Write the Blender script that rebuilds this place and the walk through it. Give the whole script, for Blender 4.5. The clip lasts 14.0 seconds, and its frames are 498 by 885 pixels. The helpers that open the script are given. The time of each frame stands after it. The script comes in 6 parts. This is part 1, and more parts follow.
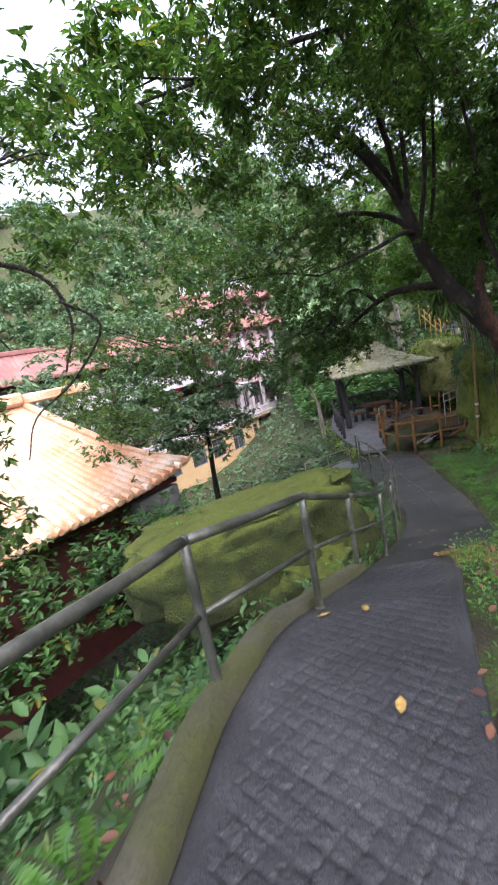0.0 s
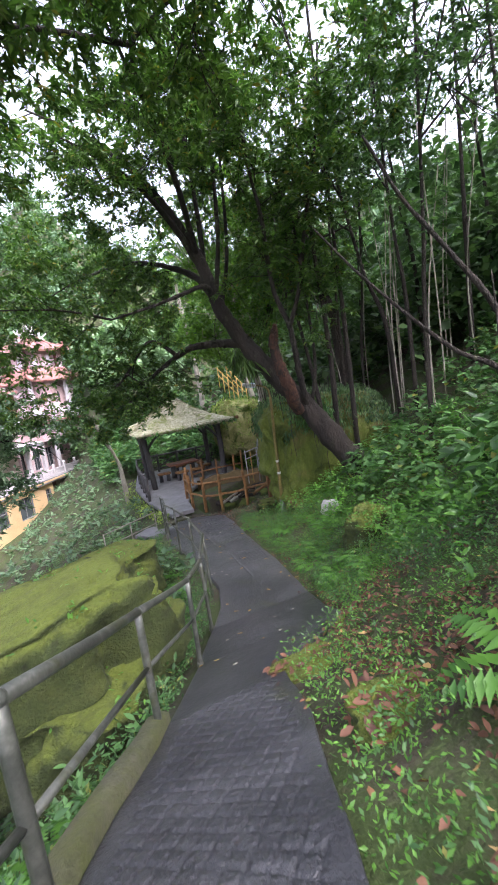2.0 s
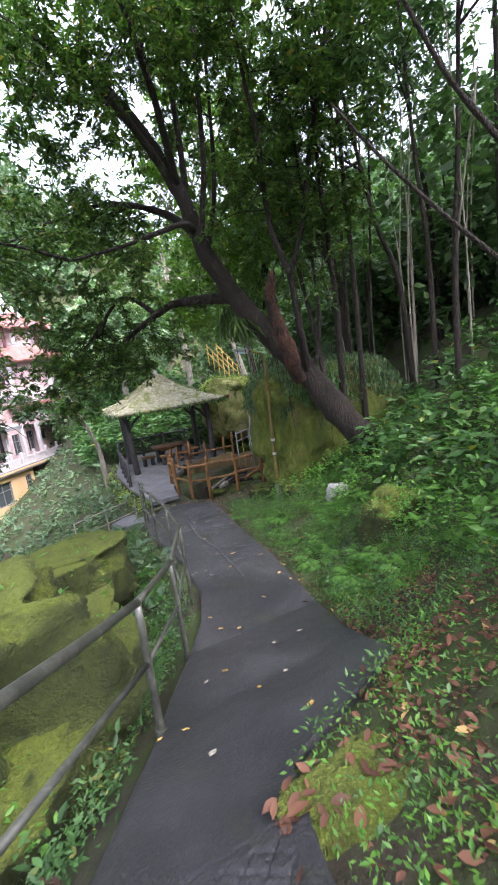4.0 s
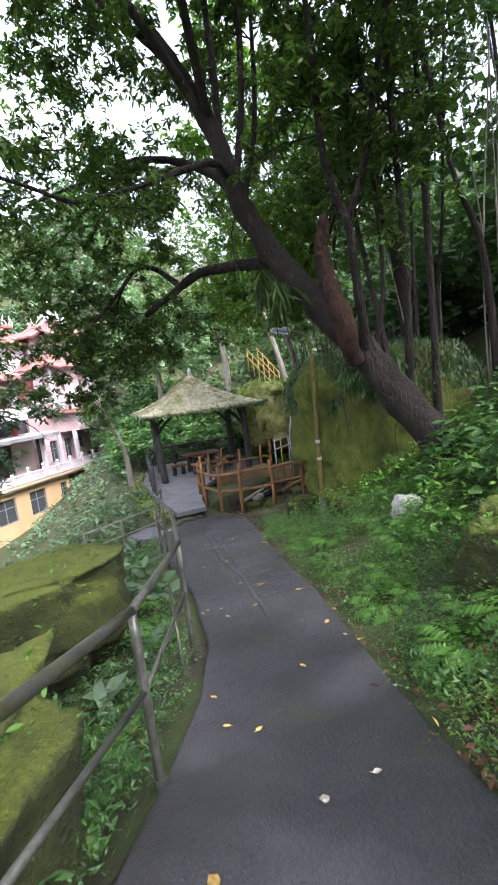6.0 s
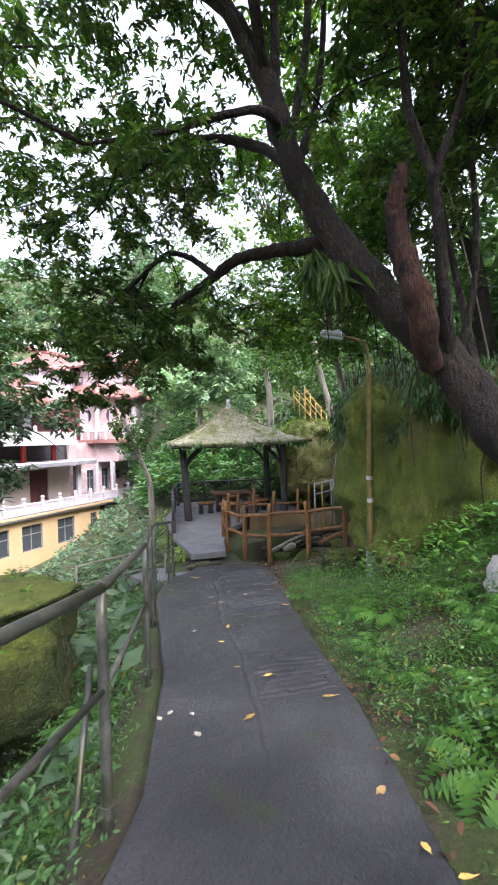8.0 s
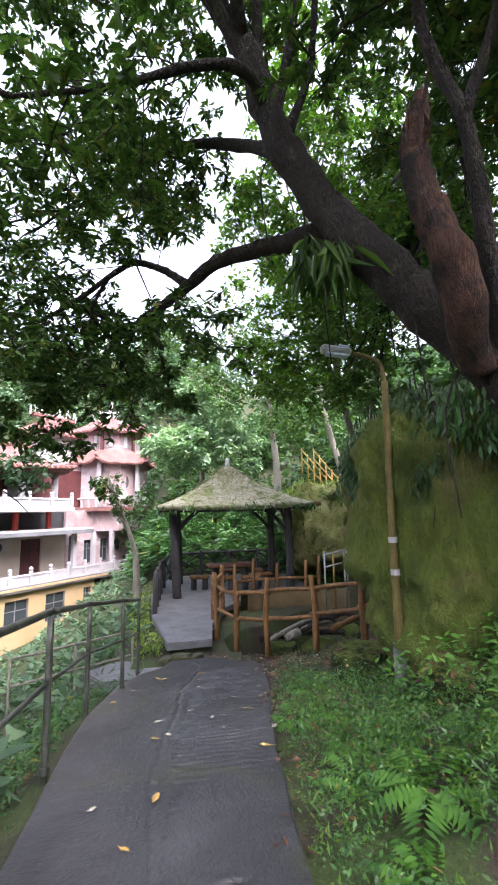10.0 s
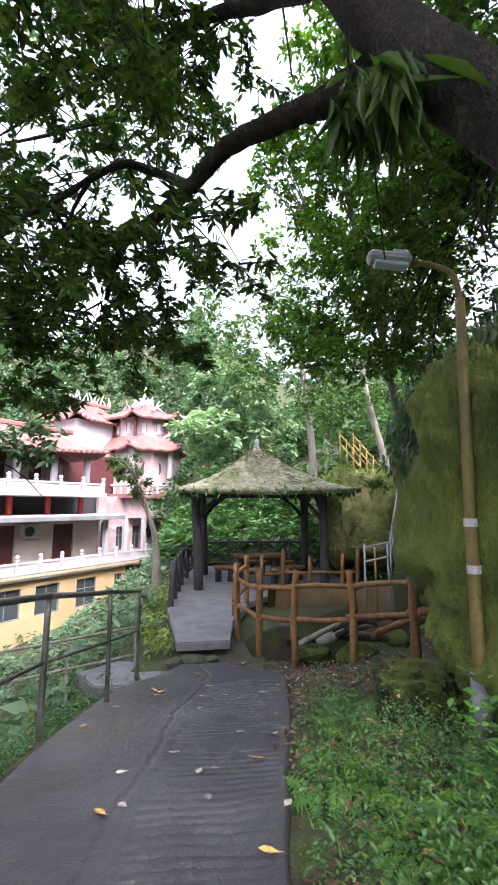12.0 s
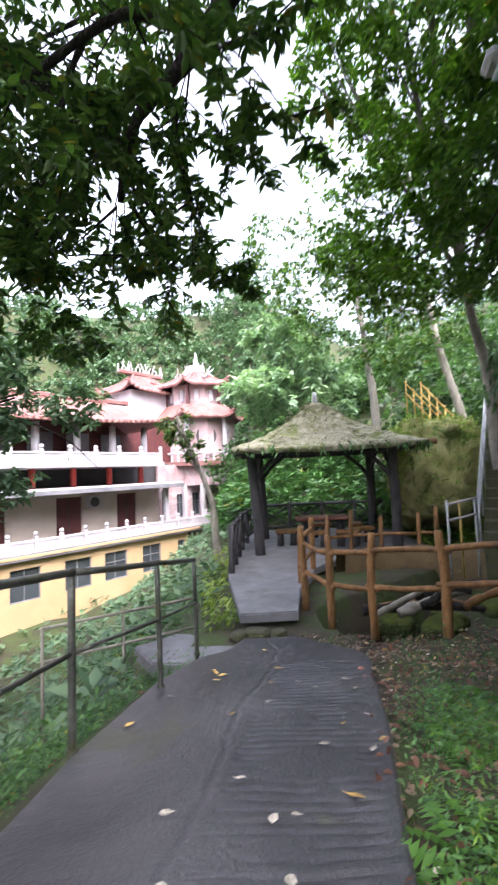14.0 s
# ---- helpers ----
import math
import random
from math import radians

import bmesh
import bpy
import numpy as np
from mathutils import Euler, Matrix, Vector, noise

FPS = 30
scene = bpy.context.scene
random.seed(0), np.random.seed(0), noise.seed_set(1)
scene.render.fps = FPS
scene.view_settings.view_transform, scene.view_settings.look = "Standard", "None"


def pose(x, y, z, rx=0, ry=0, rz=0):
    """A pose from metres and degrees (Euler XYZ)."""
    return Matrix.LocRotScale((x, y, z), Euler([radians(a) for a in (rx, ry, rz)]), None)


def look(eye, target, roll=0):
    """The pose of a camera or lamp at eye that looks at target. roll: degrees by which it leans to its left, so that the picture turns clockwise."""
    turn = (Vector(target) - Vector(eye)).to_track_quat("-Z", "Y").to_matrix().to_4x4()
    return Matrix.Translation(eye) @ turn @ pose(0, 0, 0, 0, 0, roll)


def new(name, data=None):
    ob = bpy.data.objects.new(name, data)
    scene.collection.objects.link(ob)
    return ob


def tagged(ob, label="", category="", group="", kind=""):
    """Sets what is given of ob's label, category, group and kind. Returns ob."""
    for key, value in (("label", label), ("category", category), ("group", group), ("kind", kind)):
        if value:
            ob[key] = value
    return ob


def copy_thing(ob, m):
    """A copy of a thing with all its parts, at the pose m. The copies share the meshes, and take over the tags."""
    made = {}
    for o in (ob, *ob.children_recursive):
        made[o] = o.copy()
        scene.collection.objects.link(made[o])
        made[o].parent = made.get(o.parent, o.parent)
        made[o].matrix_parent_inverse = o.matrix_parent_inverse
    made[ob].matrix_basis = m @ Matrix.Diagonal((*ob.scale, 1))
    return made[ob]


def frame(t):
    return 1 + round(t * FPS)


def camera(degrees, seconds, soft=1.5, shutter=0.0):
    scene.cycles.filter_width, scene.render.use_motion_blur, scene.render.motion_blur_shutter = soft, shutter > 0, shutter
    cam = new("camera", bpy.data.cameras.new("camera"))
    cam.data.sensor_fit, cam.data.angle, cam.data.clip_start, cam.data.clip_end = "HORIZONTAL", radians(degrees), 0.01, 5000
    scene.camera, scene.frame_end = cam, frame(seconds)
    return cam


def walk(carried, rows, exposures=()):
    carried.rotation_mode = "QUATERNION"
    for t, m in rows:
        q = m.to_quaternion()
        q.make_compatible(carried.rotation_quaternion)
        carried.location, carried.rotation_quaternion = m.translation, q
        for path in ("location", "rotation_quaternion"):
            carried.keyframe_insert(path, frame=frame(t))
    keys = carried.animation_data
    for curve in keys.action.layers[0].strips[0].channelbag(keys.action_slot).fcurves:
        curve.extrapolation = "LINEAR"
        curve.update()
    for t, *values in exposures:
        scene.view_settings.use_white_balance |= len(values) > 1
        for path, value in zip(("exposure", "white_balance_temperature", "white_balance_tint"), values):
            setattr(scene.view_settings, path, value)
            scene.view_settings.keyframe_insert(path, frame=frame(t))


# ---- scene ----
cam = camera(60.2, 14.0, soft=1.8, shutter=0.25)
METRES, EYE, TILT, LEAN, TURN = 11.0, 1.5, -12.7, 11.0, 0.0
ROWS = [
    (0.0, 0.0, 0.0, 0.0, 0.0, 0.0, -0.0),
    (0.5, 0.0073, 0.0325, 0.0033, -5.51, 4.09, 0.81),
    (1.0, 0.0134, 0.053, 0.0055, -17.53, 5.54, 5.32),
    (1.5, 0.0305, 0.0873, 0.0063, -21.2, 8.6, 2.47),
    (2.0, 0.0402, 0.123, 0.012, -25.02, 7.15, 3.56),
    (4.5, 0.1243, 0.2946, 0.0012, -26.16, 5.49, 3.4),
    (5.0, 0.1444, 0.3345, 0.0006, -20.24, 9.96, 2.77),
    (5.5, 0.1623, 0.3719, -0.0075, -20.7, 10.46, 5.5),
    (6.0, 0.1814, 0.4106, -0.0114, -20.98, 8.09, 0.99),
    (6.5, 0.1987, 0.4496, -0.0182, -20.25, 9.02, 2.08),
    (7.0, 0.2153, 0.4859, -0.0193, -21.24, 12.16, -1.11),
    (7.5, 0.2331, 0.5238, -0.0211, -14.25, 17.21, -3.35),
    (8.0, 0.2569, 0.5581, -0.0225, -16.31, 14.77, -5.46),
    (10.5, 0.3487, 0.7262, -0.0, -14.49, 25.31, -6.51),
    (11.0, 0.362, 0.7549, 0.0037, -16.79, 23.86, -7.85),
    (11.5, 0.3713, 0.7866, 0.0077, -15.08, 24.18, -7.66),
    (12.0, 0.3798, 0.8133, 0.0111, -10.35, 22.72, -8.89),
    (12.5, 0.3833, 0.8445, 0.0159, -10.4, 23.29, -7.7),
    (13.0, 0.3903, 0.8668, 0.0202, -8.91, 23.38, -8.38),
    (13.5, 0.3897, 0.8825, 0.0216, -8.74, 23.2, -8.42),
    (14.0, 0.3861, 0.9028, 0.0202, -2.3, 16.95, -8.25),
]
walk(cam, [(t, pose(0, 0, EYE, TILT, LEAN, TURN) @ pose(METRES * x, METRES * y, METRES * z, 90 + pitch, roll, yaw)) for t, x, y, z, yaw, pitch, roll in ROWS],
     [(0.0, 2.2, 6150, 20), (2.0, 2.7, 6150, 20), (4.0, 2.75, 6150, 20), (8.0, 2.75, 6150, 20), (10.5, 2.7, 6150, 20), (14.0, 2.85, 6150, 20)])

# ---- world, sun, exposure ----
world = bpy.data.worlds.new("overcast_sky")
scene.world = world
world.use_nodes = True
wt = world.node_tree
wt.nodes.clear()
sky = wt.nodes.new("ShaderNodeTexSky")
sky.sky_type, sky.sun_disc = "NISHITA", False
sky.sun_elevation, sky.sun_rotation = radians(51), radians(160)
sky.dust_density, sky.air_density = 4.0, 1.0
pale = wt.nodes.new("ShaderNodeHueSaturation")
pale.inputs["Saturation"].default_value = 0.4
bg = wt.nodes.new("ShaderNodeBackground")
bg.inputs["Strength"].default_value = 0.15
wout = wt.nodes.new("ShaderNodeOutputWorld")
wt.links.new(sky.outputs[0], pale.inputs["Color"])
wt.links.new(pale.outputs[0], bg.inputs["Color"])
wt.links.new(bg.outputs[0], wout.inputs["Surface"])
sun = new("sun", bpy.data.lights.new("sun", "SUN"))
sun.data.energy, sun.data.angle, sun.data.color = 0.5, radians(35), (1.0, 0.96, 0.9)
sun.matrix_world = look((14, -38, 50), (0, 0, 0))


# ---- materials ----
def nodes_of(name):
    m = bpy.data.materials.new(name)
    m.use_nodes = True
    t = m.node_tree
    return m, t, t.nodes["Principled BSDF"], t.nodes["Material Output"]


def ramp(t, stops):
    r = t.nodes.new("ShaderNodeValToRGB")
    while len(r.color_ramp.elements) < len(stops):
        r.color_ramp.elements.new(0.5)
    for e, (p, c) in zip(r.color_ramp.elements, stops):
        e.position, e.color = p, (*c, 1)
    return r


def noise_tex(t, scale, detail=4, rough=0.6, stretch=None, distort=0.0):
    n = t.nodes.new("ShaderNodeTexNoise")
    n.inputs["Scale"].default_value, n.inputs["Detail"].default_value = scale, detail
    n.inputs["Roughness"].default_value, n.inputs["Distortion"].default_value = rough, distort
    co = t.nodes.new("ShaderNodeTexCoord")
    if stretch:
        mp = t.nodes.new("ShaderNodeMapping")
        mp.inputs["Scale"].default_value = stretch
        t.links.new(co.outputs["Object"], mp.inputs["Vector"])
        t.links.new(mp.outputs[0], n.inputs["Vector"])
    else:
        t.links.new(co.outputs["Object"], n.inputs["Vector"])
    return n


def mix_col(t, a, b, fac, kind="MIX"):
    m = t.nodes.new("ShaderNodeMix")
    m.data_type, m.blend_type = "RGBA", kind
    for sock, v in ((m.inputs[6], a), (m.inputs[7], b), (m.inputs[0], fac)):
        if isinstance(v, (int, float)):
            sock.default_value = v
        elif isinstance(v, tuple):
            sock.default_value = (*v, 1)
        else:
            t.links.new(v, sock)
    return m.outputs[2]


def surface(name, stops, scale=3.0, rough=0.8, bump=0.3, fine=40.0, metal=0.0, stretch=None, overlay=None, vary=0.0, depth=0.01):
    """stops: colours over coarse noise; overlay: (colour, scale, low, high, upward) a second growth such as moss or dirt."""
    m, t, p, out = nodes_of(name)
    big = noise_tex(t, scale, 6, 0.65, stretch, 0.3)
    r = ramp(t, stops)
    t.links.new(big.outputs[0], r.inputs[0])
    small = noise_tex(t, fine, 3, 0.7, stretch)
    grain = ramp(t, [(0.25, (0.62, 0.62, 0.62)), (0.75, (1.3, 1.3, 1.3))])
    t.links.new(small.outputs[0], grain.inputs[0])
    col = mix_col(t, r.outputs[0], grain.outputs[0], 0.7, "MULTIPLY")
    if overlay:
        oc, osc, lo, hi, upward = overlay
        n2 = noise_tex(t, osc, 5, 0.7, None, 0.6)
        cut = t.nodes.new("ShaderNodeMapRange")
        cut.inputs["From Min"].default_value, cut.inputs["From Max"].default_value = lo, hi
        src = n2.outputs[0]
        if upward:
            g = t.nodes.new("ShaderNodeNewGeometry")
            s = t.nodes.new("ShaderNodeSeparateXYZ")
            t.links.new(g.outputs["Normal"], s.inputs[0])
            ma = t.nodes.new("ShaderNodeMath")
            ma.operation, ma.inputs[1].default_value = "MULTIPLY_ADD", upward
            t.links.new(s.outputs[2], ma.inputs[0])
            t.links.new(src, ma.inputs[2])
            src = ma.outputs[0]
        t.links.new(src, cut.inputs["Value"])
        o2 = mix_col(t, oc, grain.outputs[0], 0.6, "MULTIPLY")
        col = mix_col(t, col, o2, cut.outputs[0])
    if vary:
        oi = t.nodes.new("ShaderNodeObjectInfo")
        vr = t.nodes.new("ShaderNodeMapRange")
        vr.inputs["To Min"].default_value, vr.inputs["To Max"].default_value = 1 - vary, 1 + vary
        t.links.new(oi.outputs["Random"], vr.inputs["Value"])
        col = mix_col(t, col, vr.outputs[0], 1.0, "MULTIPLY")
    t.links.new(col, p.inputs["Base Color"])
    p.inputs["Roughness"].default_value, p.inputs["Metallic"].default_value = rough, metal
    b = t.nodes.new("ShaderNodeBump")
    b.inputs["Strength"].default_value, b.inputs["Distance"].default_value = bump, depth
    add = t.nodes.new("ShaderNodeMath")
    add.operation = "ADD"
    t.links.new(big.outputs[0], add.inputs[0])
    t.links.new(small.outputs[0], add.inputs[1])
    t.links.new(add.outputs[0], b.inputs["Height"])
    t.links.new(b.outputs[0], p.inputs["Normal"])
    return m


def leaf_material(name, dark, light, odd=None, glow=0.35, rough=0.45):
    """Leaves: colour varies leaf by leaf, light passes through."""
    m, t, p, out = nodes_of(name)
    g = t.nodes.new("ShaderNodeNewGeometry")
    stops = [(0.0, dark), (0.85, light)]
    if odd:
        stops += [(0.955, light), (0.975, odd)]
    r = ramp(t, stops)
    t.links.new(g.outputs["Random Per Island"], r.inputs[0])
    n = noise_tex(t, 0.9, 2)
    nr = ramp(t, [(0.3, (0.55, 0.6, 0.6)), (0.7, (1.25, 1.2, 1.0))])
    t.links.new(n.outputs[0], nr.inputs[0])
    col = mix_col(t, r.outputs[0], nr.outputs[0], 0.8, "MULTIPLY")
    t.links.new(col, p.inputs["Base Color"])
    p.inputs["Roughness"].default_value = rough
    tr = t.nodes.new("ShaderNodeBsdfTranslucent")
    tcol = mix_col(t, col, (1.0, 1.25, 0.62), 1.0, "MULTIPLY")
    t.links.new(tcol, tr.inputs["Color"])
    ms = t.nodes.new("ShaderNodeMixShader")
    ms.inputs[0].default_value = glow
    t.links.new(p.outputs[0], ms.inputs[1])
    t.links.new(tr.outputs[0], ms.inputs[2])
    t.links.new(ms.outputs[0], out.inputs["Surface"])
    return m


M = dict(
    path=surface("path_concrete", [(0.3, (0.026, 0.026, 0.031)), (0.5, (0.045, 0.045, 0.051)), (0.72, (0.085, 0.085, 0.094))], 1.1, 0.33, 0.9, 48, overlay=((0.05, 0.058, 0.02), 0.9, 0.58, 0.72, 0), depth=0.01),
    slab=surface("slab_concrete", [(0.3, (0.1, 0.1, 0.105)), (0.7, (0.21, 0.21, 0.22))], 2.2, 0.6, 0.4, 50, overlay=((0.08, 0.08, 0.06), 1.4, 0.55, 0.7, 0), depth=0.006),
    kerb=surface("mossy_kerb", [(0.3, (0.035, 0.04, 0.018)), (0.7, (0.09, 0.085, 0.06))], 5, 0.92, 1.0, 40, overlay=((0.06, 0.068, 0.018), 2.2, 0.42, 0.62, 0)),
    soil=surface("forest_soil", [(0.3, (0.03, 0.025, 0.017)), (0.6, (0.055, 0.045, 0.028)), (0.8, (0.085, 0.065, 0.04))], 1.2, 0.95, 0.9, 25, overlay=((0.045, 0.068, 0.016), 1.3, 0.42, 0.54, 0), depth=0.03),
    rock=surface("mossy_rock", [(0.3, (0.018, 0.026, 0.008)), (0.5, (0.045, 0.062, 0.012)), (0.75, (0.085, 0.1, 0.022))], 3.4, 0.95, 1.0, 30, overlay=((0.115, 0.145, 0.018), 3.2, 0.66, 1.02, 0.5), depth=0.06),
    cliff=surface("mossy_cliff", [(0.3, (0.03, 0.045, 0.008)), (0.5, (0.085, 0.115, 0.014)), (0.75, (0.15, 0.175, 0.03))], 2.4, 0.95, 1.0, 34, stretch=(1, 1, 0.35), overlay=((0.13, 0.1, 0.04), 0.7, 0.52, 0.7, 0), depth=0.045),
    bank=surface("yellow_grassy_bank", [(0.3, (0.2, 0.22, 0.06)), (0.55, (0.36, 0.35, 0.14)), (0.75, (0.48, 0.45, 0.25))], 1.6, 0.95, 1.0, 26, overlay=((0.07, 0.12, 0.02), 1.3, 0.52, 0.64, 0), depth=0.05),
    stone=surface("pale_stone", [(0.3, (0.2, 0.2, 0.19)), (0.7, (0.5, 0.5, 0.48))], 3, 0.85, 0.8, 20, depth=0.03),
    bark=surface("dark_bark", [(0.3, (0.012, 0.009, 0.008)), (0.7, (0.036, 0.027, 0.021))], 5, 0.92, 1.0, 26, stretch=(1, 1, 0.35), overlay=((0.07, 0.075, 0.045), 2.4, 0.58, 0.68, 0), depth=0.08),
    redbark=surface("torn_red_wood", [(0.3, (0.03, 0.014, 0.01)), (0.55, (0.085, 0.035, 0.02)), (0.75, (0.17, 0.08, 0.045))], 5, 0.95, 1.0, 26, stretch=(2.5, 2.5, 0.4), overlay=((0.014, 0.01, 0.009), 3.0, 0.48, 0.6, 0), depth=0.07),
    palebark=surface("pale_bark", [(0.3, (0.16, 0.15, 0.12)), (0.7, (0.34, 0.31, 0.26))], 5, 0.9, 0.8, 30, stretch=(1, 1, 0.4), depth=0.02),
    bamboo=surface("yellow_bamboo", [(0.3, (0.3, 0.19, 0.05)), (0.7, (0.55, 0.38, 0.11))], 4, 0.6, 0.3, 30),
    rail=surface("weathered_rail_paint", [(0.3, (0.045, 0.05, 0.042)), (0.55, (0.1, 0.105, 0.09)), (0.8, (0.22, 0.22, 0.2))], 7, 0.42, 0.3, 60, metal=0.4, overlay=((0.07, 0.075, 0.03), 3, 0.55, 0.7, 0), depth=0.003),
    log=surface("rustic_orange_log", [(0.3, (0.11, 0.052, 0.018)), (0.7, (0.3, 0.15, 0.05))], 8, 0.75, 0.8, 40, stretch=(1, 1, 0.3), overlay=((0.04, 0.03, 0.02), 5, 0.6, 0.7, 0), vary=0.2, depth=0.012),
    darklog=surface("dark_log_post", [(0.3, (0.022, 0.02, 0.021)), (0.7, (0.07, 0.066, 0.068))], 7, 0.8, 0.8, 40, stretch=(1, 1, 0.3), vary=0.15, depth=0.012),
    thatch=surface("mossy_thatch", [(0.25, (0.2, 0.19, 0.1)), (0.5, (0.38, 0.36, 0.24)), (0.75, (0.58, 0.55, 0.43))], 7, 0.95, 1.0, 45, overlay=((0.17, 0.21, 0.05), 1.8, 0.5, 0.62, 0), depth=0.03),
    redwood=surface("red_brown_timber", [(0.3, (0.13, 0.05, 0.03)), (0.7, (0.24, 0.1, 0.06))], 6, 0.65, 0.5, 40, stretch=(0.4, 1, 1)),
    pole=surface("mossy_yellow_pole", [(0.3, (0.085, 0.068, 0.018)), (0.7, (0.19, 0.145, 0.04))], 5, 0.7, 0.5, 50, overlay=((0.05, 0.055, 0.02), 3.5, 0.58, 0.7, 0), depth=0.004),
    lamp=surface("grey_lamp_housing", [(0.3, (0.3, 0.31, 0.32)), (0.7, (0.48, 0.49, 0.5))], 9, 0.4, 0.2, 60, metal=0.2),
    white=surface("white_paint", [(0.3, (0.36, 0.335, 0.35)), (0.7, (0.5, 0.47, 0.49))], 0.8, 0.6, 0.2, 20, overlay=((0.42, 0.4, 0.38), 1.5, 0.66, 0.78, 0)),
    yellow=surface("ochre_wall_paint", [(0.3, (0.42, 0.28, 0.14)), (0.7, (0.5, 0.36, 0.2))], 0.5, 0.8, 0.2, 20, overlay=((0.42, 0.3, 0.17), 1.1, 0.63, 0.76, 0)),
    cream=surface("cream_wall_paint", [(0.3, (0.4, 0.33, 0.27)), (0.7, (0.55, 0.47, 0.4))], 0.5, 0.8, 0.2, 20, overlay=((0.35, 0.3, 0.26), 1.1, 0.63, 0.76, 0)),
    pink=surface("pink_stone_wall", [(0.3, (0.31, 0.2, 0.2)), (0.7, (0.44, 0.33, 0.33))], 0.6, 0.8, 0.3, 12, overlay=((0.5, 0.46, 0.47), 0.8, 0.5, 0.65, 0)),
    roofpink=surface("salmon_roof_tile", [(0.3, (0.19, 0.075, 0.065)), (0.7, (0.3, 0.15, 0.13))], 1.2, 0.55, 0.4, 15, vary=0.12),
    roofor=surface("orange_glazed_tile", [(0.3, (0.58, 0.27, 0.14)), (0.7, (0.78, 0.5, 0.33))], 1.4, 0.32, 0.3, 20, overlay=((0.75, 0.66, 0.58), 1.2, 0.5, 0.7, 0), vary=0.12),
    maroon=surface("maroon_door_paint", [(0.3, (0.06, 0.014, 0.014)), (0.7, (0.12, 0.032, 0.03))], 2, 0.6, 0.2, 20),
    # near-black standing for unlit room depth; also colours grille, door seam and round windows
    dark=surface("unlit_dark_and_trim", [(0.3, (0.03, 0.03, 0.032)), (0.7, (0.07, 0.068, 0.07))], 1, 0.7, 0.2, 10),
    grey=surface("grey_concrete_wall", [(0.3, (0.11, 0.11, 0.12)), (0.7, (0.22, 0.22, 0.23))], 0.9, 0.85, 0.4, 20),
    leaf=leaf_material("glossy_tree_leaf", (0.026, 0.066, 0.016), (0.11, 0.2, 0.045), (0.2, 0.18, 0.03), 0.42),
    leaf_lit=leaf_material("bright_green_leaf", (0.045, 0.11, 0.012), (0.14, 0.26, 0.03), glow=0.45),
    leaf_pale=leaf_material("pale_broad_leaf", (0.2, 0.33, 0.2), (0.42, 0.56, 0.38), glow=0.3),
    under=leaf_material("undergrowth_leaf", (0.03, 0.085, 0.026), (0.105, 0.23, 0.075), (0.24, 0.24, 0.05), 0.35),
    ivy=leaf_material("yellow_green_creeper_leaf", (0.13, 0.2, 0.03), (0.32, 0.42, 0.1), glow=0.4),
    fern=leaf_material("fern_leaf", (0.05, 0.15, 0.025), (0.13, 0.3, 0.05), glow=0.4),
    deep=leaf_material("deep_forest_leaf", (0.03, 0.068, 0.03), (0.1, 0.18, 0.075), glow=0.42),
    # leaf green paled and blued in the base colour to stand for haze
    far=leaf_material("hazed_far_leaf", (0.06, 0.12, 0.07), (0.15, 0.24, 0.14), glow=0.25, rough=0.7),
    litter=leaf_material("fallen_litter_leaf", (0.06, 0.024, 0.018), (0.18, 0.08, 0.05), (0.5, 0.33, 0.14), 0.1, 0.7),
    litter_pale=leaf_material("bleached_litter_leaf", (0.09, 0.055, 0.035), (0.3, 0.22, 0.16), (0.62, 0.56, 0.5), 0.1, 0.7),
    fall_y=surface("yellow_fallen_leaf", [(0.3, (0.5, 0.3, 0.07)), (0.7, (0.68, 0.46, 0.15))], 30, 0.6, 0.3, 120, vary=0.25, depth=0.002),
    fall_w=surface("bleached_fallen_leaf", [(0.3, (0.36, 0.32, 0.25)), (0.7, (0.58, 0.54, 0.46))], 30, 0.6, 0.3, 120, vary=0.2, depth=0.002),
    red=surface("red_paint", [(0.3, (0.38, 0.03, 0.02)), (0.7, (0.5, 0.07, 0.05))], 3, 0.5, 0.2, 30),
)
gm, gt, gp, _ = nodes_of("window_glass")
gp.inputs["Base Color"].default_value = (0.05, 0.06, 0.065, 1)
gp.inputs["Roughness"].default_value = 0.12
M["glass"] = gm
lm, lt, lp, _ = nodes_of("lamp_lens")
lp.inputs["Base Color"].default_value = (0.55, 0.68, 0.85, 1)
lp.inputs["Roughness"].default_value = 0.15
M["lens"] = lm


# ---- mesh helpers ----
rng = np.random.default_rng(7)


def mesh_of(name, verts, faces, smooth=False):
    me = bpy.data.meshes.new(name)
    me.from_pydata([tuple(v) for v in verts], [], [tuple(f) for f in faces])
    if smooth:
        me.polygons.foreach_set("use_smooth", np.ones(len(me.polygons), dtype=bool))
    me.update()
    return me


def fast_mesh(name, verts, faces):
    """verts (n, 3) and triangles or quads (m, k) as arrays."""
    verts, faces = np.asarray(verts, dtype=np.float32), np.asarray(faces, dtype=np.int32)
    me = bpy.data.meshes.new(name)
    k = faces.shape[1]
    me.vertices.add(len(verts))
    me.vertices.foreach_set("co", verts.ravel())
    me.loops.add(faces.size)
    me.loops.foreach_set("vertex_index", faces.ravel())
    me.polygons.add(len(faces))
    me.polygons.foreach_set("loop_start", np.arange(0, faces.size, k, dtype=np.int32))
    me.polygons.foreach_set("loop_total", np.full(len(faces), k, dtype=np.int32))
    me.update(calc_edges=True)
    me.validate()
    return me


